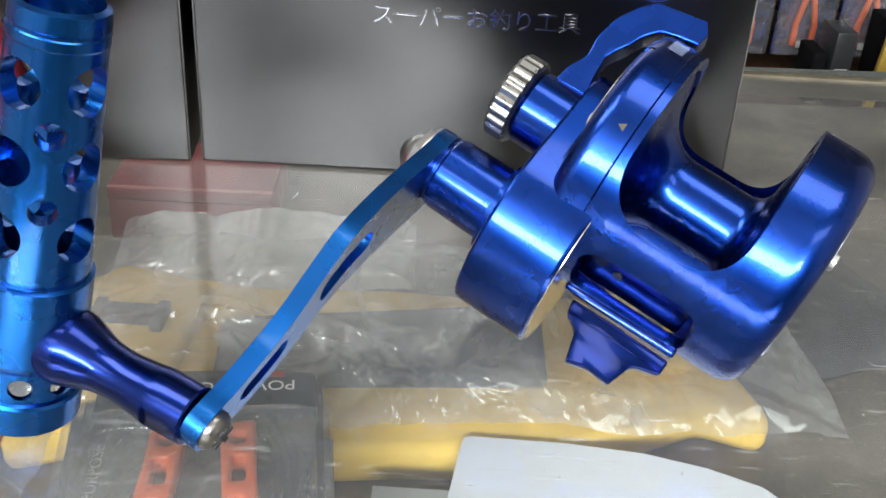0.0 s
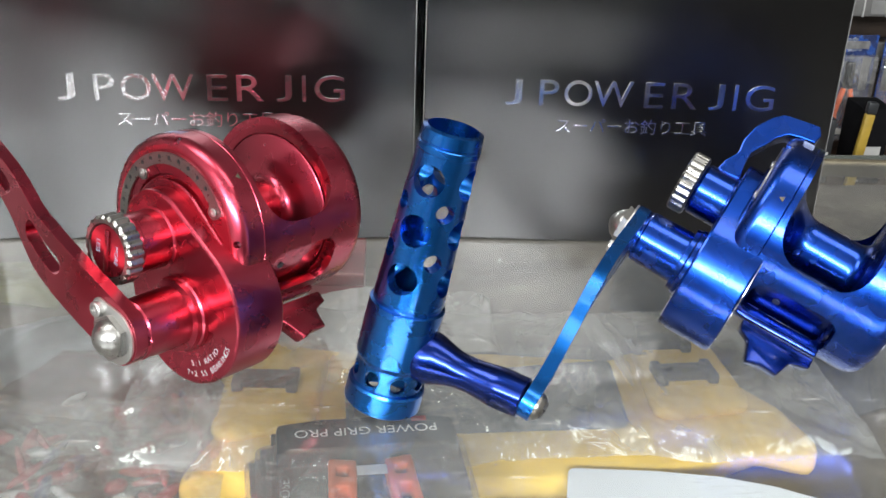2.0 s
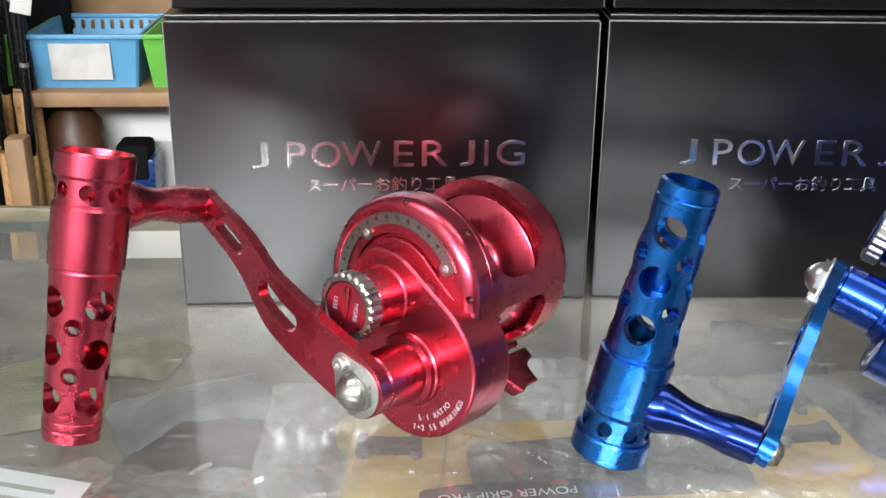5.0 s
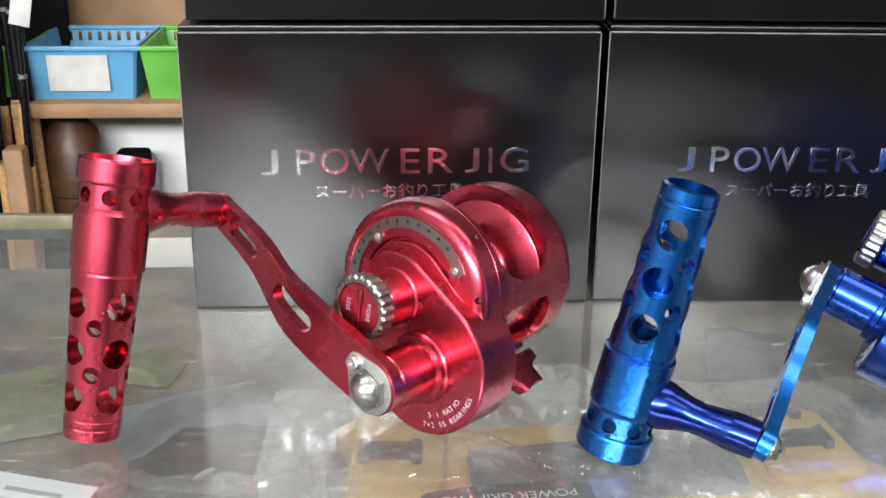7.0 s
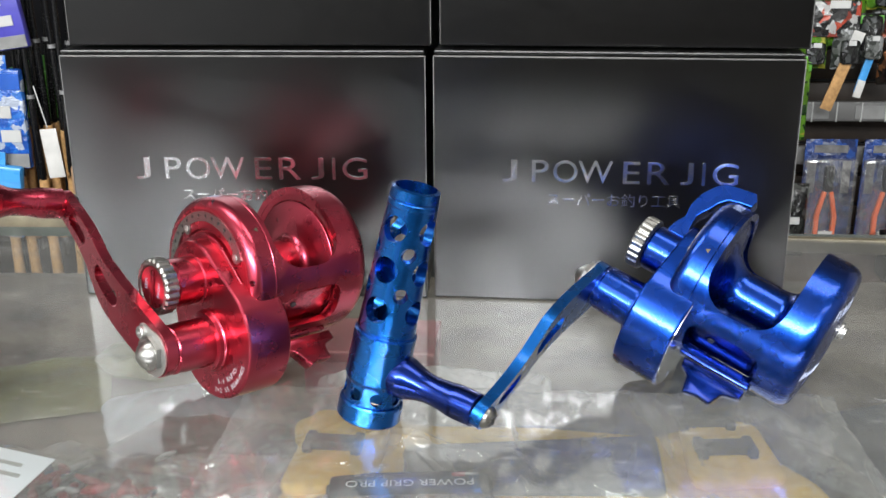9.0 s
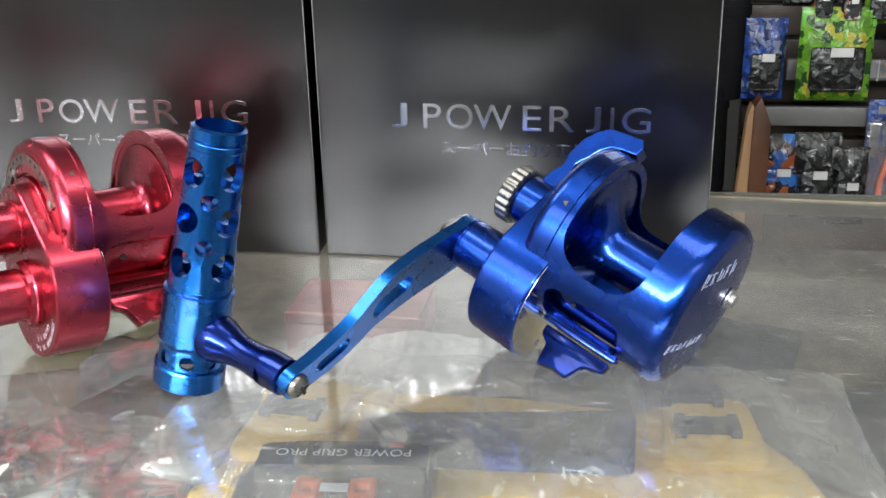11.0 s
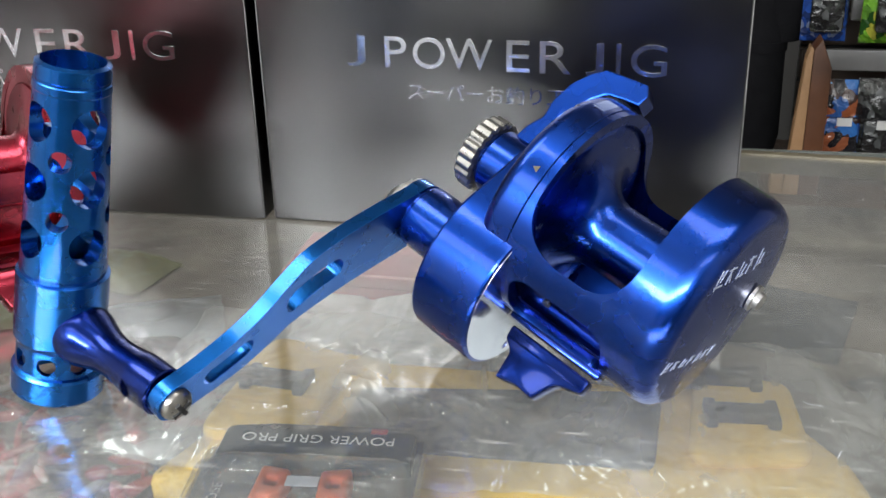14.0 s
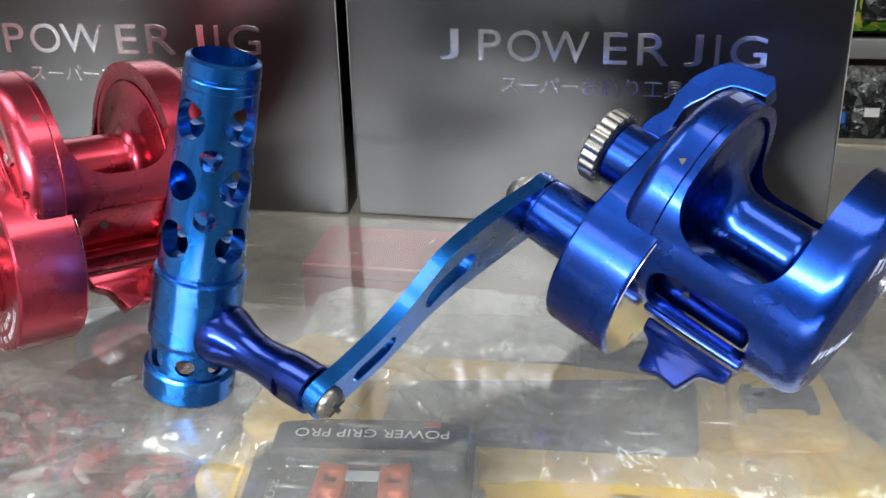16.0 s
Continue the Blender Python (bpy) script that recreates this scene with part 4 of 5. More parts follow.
    # lettering round the gear case
    for text, rad, a_mid, size in (("5:1 RATIO", 19.9, 265, 2.9), ("7+2 SS BEARINGS", 23.6, 262, 2.9)):
        step = size * 0.66 / rad
        n = len(text)
        for i, ch in enumerate(text):
            if ch == " ":
                continue
            t = text_mesh("case_letter", ch, size * MM, SCRIBE, 0.00004, "CENTER", thin=0.05 * MM)
            t.transform(Matrix(((0, 0, -1, 0), (-1, 0, 0, 0), (0, 1, 0, 0), (0, 0, 0, 1))))
            a = radians(a_mid) - (i - (n - 1) / 2) * step
            y, z = rad * math.cos(a), rad * math.sin(a)
            link("case_letter", t, case, "pale engraved letter" if i == 0 else "", Matrix.Translation((-0.00008, (-1.4 + y) * MM, (-25.8 + z) * MM)) @ Matrix.Rotation(a + math.pi / 2, 4, "X"))
    return reel


def reel_pose(c, cols):
    return Matrix(((cols[0][0], cols[0][1], cols[0][2], c[0] * MM), (cols[1][0], cols[1][1], cols[1][2], c[1] * MM), (cols[2][0], cols[2][1], cols[2][2], c[2] * MM), (0, 0, 0, 1)))


fishing_reel("blue anodised metal fishing reel lying on the glass counter",
             reel_pose((102.7, 290.6, 47.4), ((0.8176, 0.1919, 0.5428), (-0.4692, 0.7685, 0.4351), (-0.3337, -0.6104, 0.7184))),
             BLUE, BLUE_DARK, LIT_BLUE, 180 + 55.3, (-87.6, -91.2, -48.6), (-71.4, -37.5, -131.1), -12, 0, 0, 0)
fishing_reel("red anodised metal fishing reel lying on the glass counter",
             reel_pose((-104.3, 271.5, 48.4), ((0.6646, -0.6672, -0.3364), (0.7411, 0.5311, 0.4107), (-0.0953, -0.5223, 0.8474))),
             RED, RED_DARK, RED, 59.1, (-87.0, 85.0, -8.0), (-72, 37.3, 75.5), -18, -14.5, -88, -4.0)

# ---------- room ----------
X0, X1, Y0, Y1 = -2.6, 2.4, -3.1, 2.3


def structure(name, bm, mat, label, category, smooth=0):
    return tagged(link(name, mesh_of(name, bm, mat, smooth), None), label, category, "", "structure")


structure("floor", box_bm(X0, X1, Y0, Y1, FLOOR_Z - 0.1, FLOOR_Z), TILE, "brown tiled shop floor", "floor")
structure("ceiling", box_bm(X0, X1, Y0, Y1, CEIL_Z, CEIL_Z + 0.1), CEILING, "plain white board ceiling", "ceiling")
structure("wall_north", box_bm(X0, X1, Y1, Y1 + 0.1, FLOOR_Z, CEIL_Z), WALL, "grey painted shop wall", "wall")
structure("wall_south", box_bm(X0, X1, Y0 - 0.1, Y0, FLOOR_Z, CEIL_Z), WALL, "grey painted shop wall", "wall")
structure("wall_east", box_bm(X1, X1 + 0.1, Y0, Y1, FLOOR_Z, CEIL_Z), PALE_WALL, "pale painted shop wall", "wall")
structure("wall_west", box_bm(X0 - 0.1, X0, Y0, Y1, FLOOR_Z, CEIL_Z), PALE_WALL, "pale painted shop wall", "wall")

for lx, ly, watts in LAMPS:
    lamp = thing("ceiling_light", "white light panel fixed to the ceiling", "ceiling light", pose(lx, ly, CEIL_Z), "ceiling lights")
    part("housing", box_bm(-0.61, 0.61, -0.31, 0.31, -0.085, 0.0, 0.01), CEILING, lamp)

# ---------- display counter ----------
counter = thing("display_counter", "glass-topped display counter with goods under the glass", "display counter", pose(0, 0, 0))
GL0, GL1, GF, GB = -0.95, 0.95, 0.105, 0.484
pane = part("glass_top", box_bm(GL0, GL1, GF, GB, -0.006, 0.0), GLASS, counter, "clear scratched glass top", None, 0)
pane.data.materials.append(GLASS_BACK)
pane.data.materials.append(GLASS_EDGE)
for f in pane.data.polygons:
    f.material_index = 0 if f.normal.z > 0.5 else 1 if f.normal.z < -0.5 else 2
# back edge of the glass and its trim, a little askew
part("back_trim", box_bm(GL0, GL1, -0.0025, 0.0025, -0.008, 0.0012, 0.0006), TRIM, counter, "dull brown edge trim", pose(0, GB + 0.003, 0, 0, 0, -3.6))
part("shelf", box_bm(GL0, GL1, GF, 1.05, -0.262, -0.245), SHELF_LINER, counter, "grey-brown shelf under the glass")
part("front_panel", box_bm(GL0, GL1, GF, GF + 0.006, -0.262, -0.0062), GLASS_BACK, counter, "clear glass front")
part("front_trim", box_bm(GL0, GL1, GF - 0.012, GF, -0.3, -0.25, 0.002), ALU, counter, "dull metal front trim")
part("base", box_bm(GL0, GL1, GF, 1.05, FLOOR_Z, -0.262), WOOD, counter)
part("end_panel", box_bm(GL0 - 0.02, GL0, GF, GB, FLOOR_Z, -0.006), WOOD, counter)
part("end_panel", box_bm(GL1, GL1 + 0.02, GF, GB, FLOOR_Z, -0.006), WOOD, counter)

rng_dust = random.Random(11)
for k in range(26):
    x, y, a = rng_dust.uniform(-0.28, 0.32), rng_dust.uniform(0.13, 0.46), rng_dust.uniform(0, 180)
    l = rng_dust.uniform(0.003, 0.009)
    hair = bmesh.new()
    pts = [Vector((l * (i / 5 - 0.5), 0.12 * l * math.sin(i * 0.9 + k), 0.0)) for i in range(6)]
    for p, q in zip(pts, pts[1:]):
        d = (q - p).normalized()
        side = Vector((-d.y, d.x, 0)) * 0.00007
        hair.faces.new([hair.verts.new(v + Vector((0, 0, 0.00012))) for v in (p - side, q - side, q + side, p + side)])
    part("dust_hair", hair, (BLACK_CLOTH, GREY_CARD, PAPER)[k % 3], counter, "stray fibre lying on the glass" if k == 0 else "", pose(x, y, 0, 0, 0, a), 0)

# ---------- black product boxes ----------


# the title's letters: where each begins and ends along the line
TITLE = (("J", 0.0, 0.062), ("P", 0.126, 0.197), ("O", 0.218, 0.322), ("W", 0.325, 0.472), ("E", 0.516, 0.588), ("R", 0.619, 0.714), ("J", 0.758, 0.813), ("I", 0.849, 0.863), ("G", 0.893, 1.0))


def product_box(w, h, d, m, lettered, label, tx=0.0330, tw=0.1177, sx=0.0562, sz=0.0524):
    """A tuck-end carton: front, sides, lid with a worn crease; x to the right, front at y = 0."""
    b = thing("product_box", label, "cardboard box", m, "stacked cartons")
    part("body", box_bm(0, w, 0, d, 0, h - 0.0022, 0.0009), CARD, b, "", None, 10)
    part("lid", box_bm(0.0006, w - 0.0006, 0.0008, d, h - 0.0018, h, 0.0006), CARD, b, "", None, 10)
    part("front_crease", box_bm(0.0006, w - 0.0006, -0.0002, 0.0006, h - 0.0030, h - 0.0024, 0.0002), CARD_EDGE, b, "pale worn front crease")
    for xx in (0.0001, w - 0.0005):
        part("side_crease", box_bm(xx, xx + 0.0004, -0.0001, 0.0004, 0.001, h - 0.003, 0.0001), CARD_EDGE, b, "pale worn corner crease")
    if lettered:
        for ch, u0, u1 in TITLE:
            t = fit_width(text_mesh("title_letter", ch, 0.018, FOIL, 0.0001), (u1 - u0) * tw, 0.0113)
            t.transform(Matrix(((1, 0, 0, tx + u0 * tw), (0, 0, -1, -0.0002), (0, 1, 0, 0.0637), (0, 0, 0, 1))))
            link("title_letter", t, b, "silver foil letter" if u0 == 0 else "")
        t = fit_width(text_mesh("subtitle", "スーパーお釣り工具", 0.008, FOIL, 0.0001, "LEFT"), 0.0655, 0.0066)
        t.transform(Matrix(((1, 0, 0, sx), (0, 0, -1, -0.0002), (0, 1, 0, sz), (0, 0, 0, 1))))
        link("subtitle", t, b, "small silver foil characters")
    return b


BOX_H = 0.1285
product_box(0.1805, BOX_H, 0.105, pose(-0.1975, 0.3695, 0.0004, 0, 0, 0.3), True, "black carton with silver foil lettering, standing on the glass")
product_box(0.1770, BOX_H, 0.105, pose(-0.0135, 0.3715, 0.0004, 0, 0, -3.2), True, "black carton with silver foil lettering, standing on the glass", 0.0347, 0.1153, 0.0575, 0.0518)
product_box(0.1800, BOX_H, 0.105, pose(-0.1945, 0.3770, BOX_H + 0.0016, 0, 0, 0.1), False, "plain black carton stacked on another carton")
product_box(0.1775, BOX_H, 0.105, pose(-0.0105, 0.3790, BOX_H + 0.0016, 0, 0, -3.0), False, "plain black carton stacked on another carton")
# added cartons, hidden from view, that keep the gap between the front ones dark
for level in range(2):
    product_box(0.1600, BOX_H, 0.105, pose(-0.0950, 0.4860, 0.0004 + level * (BOX_H + 0.0012), 0, 0, -1.0), False, "added black carton keeping the gap between the front cartons dark")

# ---------- goods under the glass ----------
SH = -0.245
vest = thing("yellow_float_belt", "yellow fabric float belt with a black centre panel on the shelf", "float belt", pose(0, 0, SH))


def cushion(outline, depth, mat, name, parent, label="", m=None):
    me = slab(outline, depth, (), min(depth * 0.45, 7.0), MM)
    me.materials.clear()
    me.materials.append(mat)
    finish(me, 60)
    return link(name, me, parent, label, m)


belt = rounded([(-158, 478), (-120, 492), (-60, 470), (60, 480), (140, 478), (235, 520), (277, 502), (262, 560), (236, 600), (232, 640), (190, 650), (150, 628), (60, 640), (-40, 640), (-120, 668), (-150, 640), (-128, 610), (-136, 540)], 14, 5)
cushion(belt, 26, YELLOW, "foam_body", vest)
cushion(rounded([(-140, 520), (-70, 540), (-60, 630), (-130, 655)], 16, 5), 12, YELLOW, "end_pad", vest, "", pose(0, 0, 0.022))
cushion(rounded([(165, 540), (240, 552), (232, 640), (170, 640)], 16, 5), 12, YELLOW, "end_pad", vest, "", pose(0, 0, 0.022))
cushion(rounded([(-48, 528), (146, 534), (150, 616), (-50, 592)], 8, 4), 12, BLACK_FABRIC, "centre_panel", vest, "grey-black fabric panel", pose(0, 0, 0.022))
for bx, by, a in ((0.198, 0.588, 4), (-0.105, 0.585, -4), (0.19, 0.632, 3)):
    buckle = part("buckle", box_bm(-0.022, 0.022, -0.007, 0.007, 0, 0.009, 0.002), BLACK_PLASTIC, vest, "black plastic buckle", pose(bx, by, 0.033, 0, 0, a))
    for sx in (-0.019, 0.019):
        part("prong", box_bm(-0.004, 0.004, -0.013, 0.013, 0, 0.008, 0.002), BLACK_PLASTIC, buckle, "", pose(sx, 0, 0))


def crumpled(name, label, x0, x1, y0, y1, z, amp, seed, mat, nx=44, ny=30, scale=18.0, fall=0.014, kind_label="plastic bag", ridge=0.55):
    """A loose sheet of clear film, creased and sinking at its rim."""
    bm = bmesh.new()
    rows = []
    for j in range(ny + 1):
        row = []
        for i in range(nx + 1):
            u, v = i / nx, j / ny
            x, y = x0 + (x1 - x0) * u, y0 + (y1 - y0) * v
            n = noise.turbulence(Vector((x * scale + seed, y * scale, seed)), 4, True)
            e = min(u, 1 - u, v, 1 - v)
            wob = noise.noise(Vector((x * 7, y * 7, seed + 9)))
            k = min(1.0, e / 0.18)
            # sharp crests where the film is gathered
            crest = max(0.0, 1 - 3.6 * abs(noise.noise(Vector((x * 9 + 2 * wob, y * 17 + 3 * wob, seed + 21))))) ** 3
            n += ridge * crest * max(0.0, math.sin(11 * x + 9 * y + seed)) * (0.35 + 0.65 * math.exp(-((v - 0.3) / 0.16) ** 2))
            row.append(bm.verts.new((x + 0.012 * wob * (1 - k), y + 0.012 * noise.noise(Vector((y * 9, x * 9, seed))) * (1 - k), z + amp * n - fall * (1 - k) ** 2)))
        rows.append(row)
    for j in range(ny):
        for i in range(nx):
            bm.faces.new((rows[j][i], rows[j][i + 1], rows[j + 1][i + 1], rows[j + 1][i]))
    ob = link(name, mesh_of(name, bm, mat, 25), None)
    tagged(ob, label, kind_label)
    return ob


crumpled("plastic_bag", "clear crinkled plastic bag over the yellow belt", -0.20, 0.31, 0.492, 0.69, SH + 0.041, 0.009, 3.1, FILM, 240, 130, 15.0)
crumpled("plastic_bag", "milky wrinkled plastic bag lying behind the yellow belt", -0.135, 0.075, 0.640, 0.735, SH + 0.030, 0.010, 12.4, MILKY_FILM, 110, 56, 16.0)

# blister pack with orange-handled pliers, its header away from the viewer
pack = thing("plier_pack", "blister pack of orange-handled pliers on a dark card", "tool package", pose(-0.028, 0.362, -0.183, 2.0, 0, 4.5))
W = 0.112
part("card", box_bm(-W / 2, W / 2, -0.09, 0.118, 0, 0.0012, 0.0004), NAVY_CARD, pack, "dark printed backing card")
head = rounded([(-53, 84), (53, 84), (53, 112), (26, 115.5), (-26, 115.5), (-53, 112)], [1, 1, 6, 20, 20, 6], 5)
slab_part("header", head, 10.8, NAVY_CARD, pack, "dark raised header", pose(0, 0, 0.0012), (), 1.6, 40)
t = fit_width(text_mesh("header_words", "POWER GRIP PRO", 0.01, INK, 0.00005), 0.084, 0.0072)
t.transform(Matrix.Translation((0.042, 0.105, 0.0122)) @ Matrix.Rotation(math.pi, 4, "Z"))
link("header_words", t, pack, "pale printed words")
t = fit_width(text_mesh("edge_word", "PURPOSE", 0.007, INK, 0.00005), 0.036, 0.0055)
t.transform(Matrix.Translation((-0.046, 0.038, 0.0016)) @ Matrix.Rotation(math.pi / 2, 4, "Z"))
link("edge_word", t, pack, "pale printed word")
part("flag_mark", box_bm(0.028, 0.037, 0.108, 0.1125, 0.0121, 0.0124), RED_PACK, pack, "small red printed mark")
for sx in (-1, 1):
    out = rounded([(8, 74), (24, 77), (25, 52), (27, 25), (24, -10), (18, -40), (8, -42), (12, -8), (11, 30), (9, 55)], 3, 4)
    holes = [rounded([(13, 60), (20, 61), (20, 68), (13, 68)], 2, 3), rounded([(14, 36), (21, 36), (21, 52), (14, 52)], 2, 3), rounded([(15, 8), (21, 8), (21, 26), (15, 26)], 2, 3)]
    me = slab([(sx * x, y) for x, y in out], 11, [[(sx * x, y) for x, y in h] for h in holes], 1.6)
    me.materials.clear()
    me.materials.append(ORANGE)
    finish(me, 45)
    link("plier_handle", me, pack, "orange rubber handle", pose(0, 0, 0.002))
part("price_tag", box_bm(-0.0085, 0.0085, 0.060, 0.068, 0.0128, 0.0131), PAPER, pack, "small white price tag")
part("plier_jaw", box_bm(-0.014, 0.014, -0.075, -0.036, 0.003, 0.012, 0.003), STEEL, pack)
shell = slab(rounded([(-54, -86), (54, -86), (52, 84), (-52, 84)], 10, 5), 15, (), 3.0)
shell.materials.clear()
shell.materials.append(BLISTER)
finish(shell, 45)
link("blister", shell, pack, "clear plastic blister", pose(0, 0, 0.0014))
for k in (1, 2):
    under = thing("plier_pack", "blister pack lying under another one, only its rim showing", "tool package", pose(-0.028 - 0.004 * k, 0.362 - 0.003 * k, -0.183 - 0.0066 * k, 2.0, 0, 4.5 + 1.3 * k))
    part("card", box_bm(-W / 2, W / 2, -0.09, 0.118, -0.0012, 0, 0.0004), NAVY_CARD, under, "dark printed backing card")
    slab_part("blister", rounded([(-60, -92), (60, -92), (59, 116), (-59, 116)], 10, 5), 4.6, BLISTER, under, "clear plastic rim", pose(0, 0, 0.0002), (), 1.2, 45)
slab_part("blister_rim", rounded([(-60, -92), (60, -92), (59, 104), (40, 112), (-40, 112), (-59, 104)], 10, 5), 1.0, BLISTER, pack, "clear plastic rim", pose(0, 0, 0.0014), (), 0.3, 45)
tagged(part("carton", box_bm(-0.06, 0.06, -0.10, 0.12, 0, 0.036, 0.002), GREY_CARD, None, "", pose(-0.026, 0.352, SH + 0.0002, 0, 0, 4.5)), "grey carton lying under the blister pack", "carton")

# white paper sheet
sheet_out = [(94, 486), (150, 481), (190, 474), (222, 463), (248, 449), (262, 430), (268, 400), (262, 300), (60, 300), (72, 384)]
sheet = slab_part("paper_sheet", rounded(sheet_out, 6, 4), 0.6, PAPER, None, "", pose(0, 0, -0.2155), (), 0.0, 30)
tagged(sheet, "white paper sheet with a curved edge", "paper sheet")
tagged(part("paper_scrap", box_bm(-0.020, 0.020, -0.055, 0.0, 0, 0.0004), GREY_CARD, None, "", pose(0.066, 0.446, -0.2165, 0, 0, -4)), "small grey paper scrap beside the white sheet", "paper scrap")
tagged(part("carton", box_bm(0.08, 0.25, 0.31, 0.44, 0, 0.028, 0.002), GREY_CARD, None, "", pose(0, 0, SH + 0.0002)), "flat grey carton under a paper sheet", "carton")

# maroon carton
mb = thing("maroon_carton", "maroon cardboard carton with a pale edge on the shelf", "carton", pose(-0.095, 0.738, SH, 0, 0, -2))
part("body", box_bm(-0.060, 0.060, 0, 0.084, 0, 0.033, 0.0015), MAROON, mb)
part("lid", box_bm(-0.0605, 0.0605, -0.0005, 0.0845, 0.033, 0.042, 0.0015), MAROON, mb)
part("edge_band", box_bm(-0.0600, 0.0600, 0.001, 0.005, 0.0421, 0.0424), PALE_MAROON, mb, "paler strip along the front edge of the lid")

# loose packed goods lying flat on the shelf


def flat_pouch(x, y, w, d, turn, mat, lab, seed, thick=0.014):
    """A soft pouch lying flat: puffed in the middle, creased, with a sealed rim."""
    bm = bmesh.new()
    n = 18
    top, low = [], []
    for j in range(n + 1):
        row, under = [], []
        for i in range(n + 1):
            u, v = 2 * i / n - 1, 2 * j / n - 1
            k = max(0.0, 1 - u ** 4) * max(0.0, 1 - v ** 4)
            wob = noise.noise(Vector((u * 2.2 + seed, v * 2.2, seed)))
            row.append(bm.verts.new((u * w / 2 * (1 + 0.04 * wob), v * d / 2 * (1 + 0.05 * wob), 0.002 + k * thick * (0.8 + 0.5 * wob) + 0.0015 * noise.noise(Vector((u * 7, v * 7, seed))))))
            under.append(bm.verts.new((u * w / 2, v * d / 2, 0.0)))
        top.append(row)
        low.append(under)
    for j in range(n):
        for i in range(n):
            bm.faces.new((top[j][i], top[j][i + 1], top[j + 1][i + 1], top[j + 1][i]))
            bm.faces.new((low[j][i], low[j + 1][i], low[j + 1][i + 1], low[j][i + 1]))
    p = thing("flat_pouch", lab, "package", pose(x, y, SH + 0.0004, 0, 0, turn), "packs lying on the shelf")
    part("pouch", bm, mat, p, "", None, 50)
    part("sealed_rim", box_bm(-w * 0.46, w * 0.46, d * 0.455, d * 0.50, 0.0004, 0.0026, 0.0006), mat, p, "flat sealed rim")


flat_pouch(-0.405, 0.735, 0.13, 0.12, 18, OLIVE_PACK, "pale olive soft pouch lying on the shelf", 1.0)
flat_pouch(-0.332, 0.80, 0.09, 0.07, -12, OLIVE_PACK, "pale olive soft pouch lying on the shelf", 4.0)
flat_pouch(-0.262, 0.70, 0.13, 0.09, 24, GREY_PACK, "grey-blue soft pouch lying on the shelf", 2.0)
flat_pouch(-0.215, 0.635, 0.17, 0.10, -12, BROWN_PACK, "dark brown soft pouch lying on the shelf", 3.0)
flat_pouch(0.36, 0.66, 0.12, 0.13, 20, BLACK_FABRIC, "dark grey soft pouch lying on the shelf", 6.0)
flat_pouch(0.245, 0.79, 0.10, 0.11, -16, BLACK_FABRIC, "dark grey soft pouch lying on the shelf", 9.0)

# bag of lures on the shelf
lure_bag = thing("lure_bag", "clear bag of small red and blue lures", "bag of lures", pose(-0.30, 0.49, SH))
rng = random.Random(5)
for i in range(210):
    x, y = rng.uniform(-0.13, 0.15), rng.uniform(-0.11, 0.09)
    l, w = rng.uniform(0.008, 0.020), rng.uniform(0.0025, 0.0052)
    bm = bmesh.new()
    bmesh.ops.create_uvsphere(bm, u_segments=10, v_segments=6, radius=1)
    bm.transform(Matrix.Diagonal((l, w, w, 1)))
    part("lure", bm, (RED_PACK, RED_PACK, PACK_BLUE, SILVER_PACK, RED_PACK, GREY_CARD, BLACK_PLASTIC)[i % 7], lure_bag, "", pose(x, y, 0.006 + rng.uniform(0, 0.02), rng.uniform(-20, 20), rng.uniform(-20, 20), rng.uniform(0, 180)))
crumpled("plastic_bag", "clear crinkled plastic bag over small lures", -0.46, -0.13, 0.37, 0.585, SH + 0.034, 0.012, 7.7, THIN_FILM, 180, 110, 18.0)
label_card = thing("label_card", "white printed label card on a plastic bag", "label", pose(-0.330, 0.487, SH + 0.066, 4, 3, -14))
part("card", box_bm(-0.035, 0.035, -0.070, 0.025, 0, 0.0006), PAPER, label_card)
for k in range(5):
    part("print_line", box_bm(-0.02, 0.024 - 0.006 * (k % 3), -0.035 + 0.011 * k, -0.031 + 0.011 * k, 0.0006, 0.0008), GREY_CARD, label_card, "grey printed line")

# ---------- shop background ----------
BY = 1.30
BEFORE_SHOP = len(scene.objects)
shelf_l = thing("wall_shelf", "wooden wall shelf carrying plastic baskets", "shelf", pose(0, BY, 0))
part("plank", box_bm(-0.545, -0.22, -0.02, 0.26, -0.131, -0.112, 0.002), PINE, shelf_l, "raw wood plank")
part("back_board", box_bm(-0.62, -0.15, 0.27, 0.285, -0.60, 0.5), PINE, shelf_l, "pale wooden backing")
part("lower_board", box_bm(-0.53, -0.2, 0.12, 0.13, -0.5, -0.131), CEILING, shelf_l, "pale board")


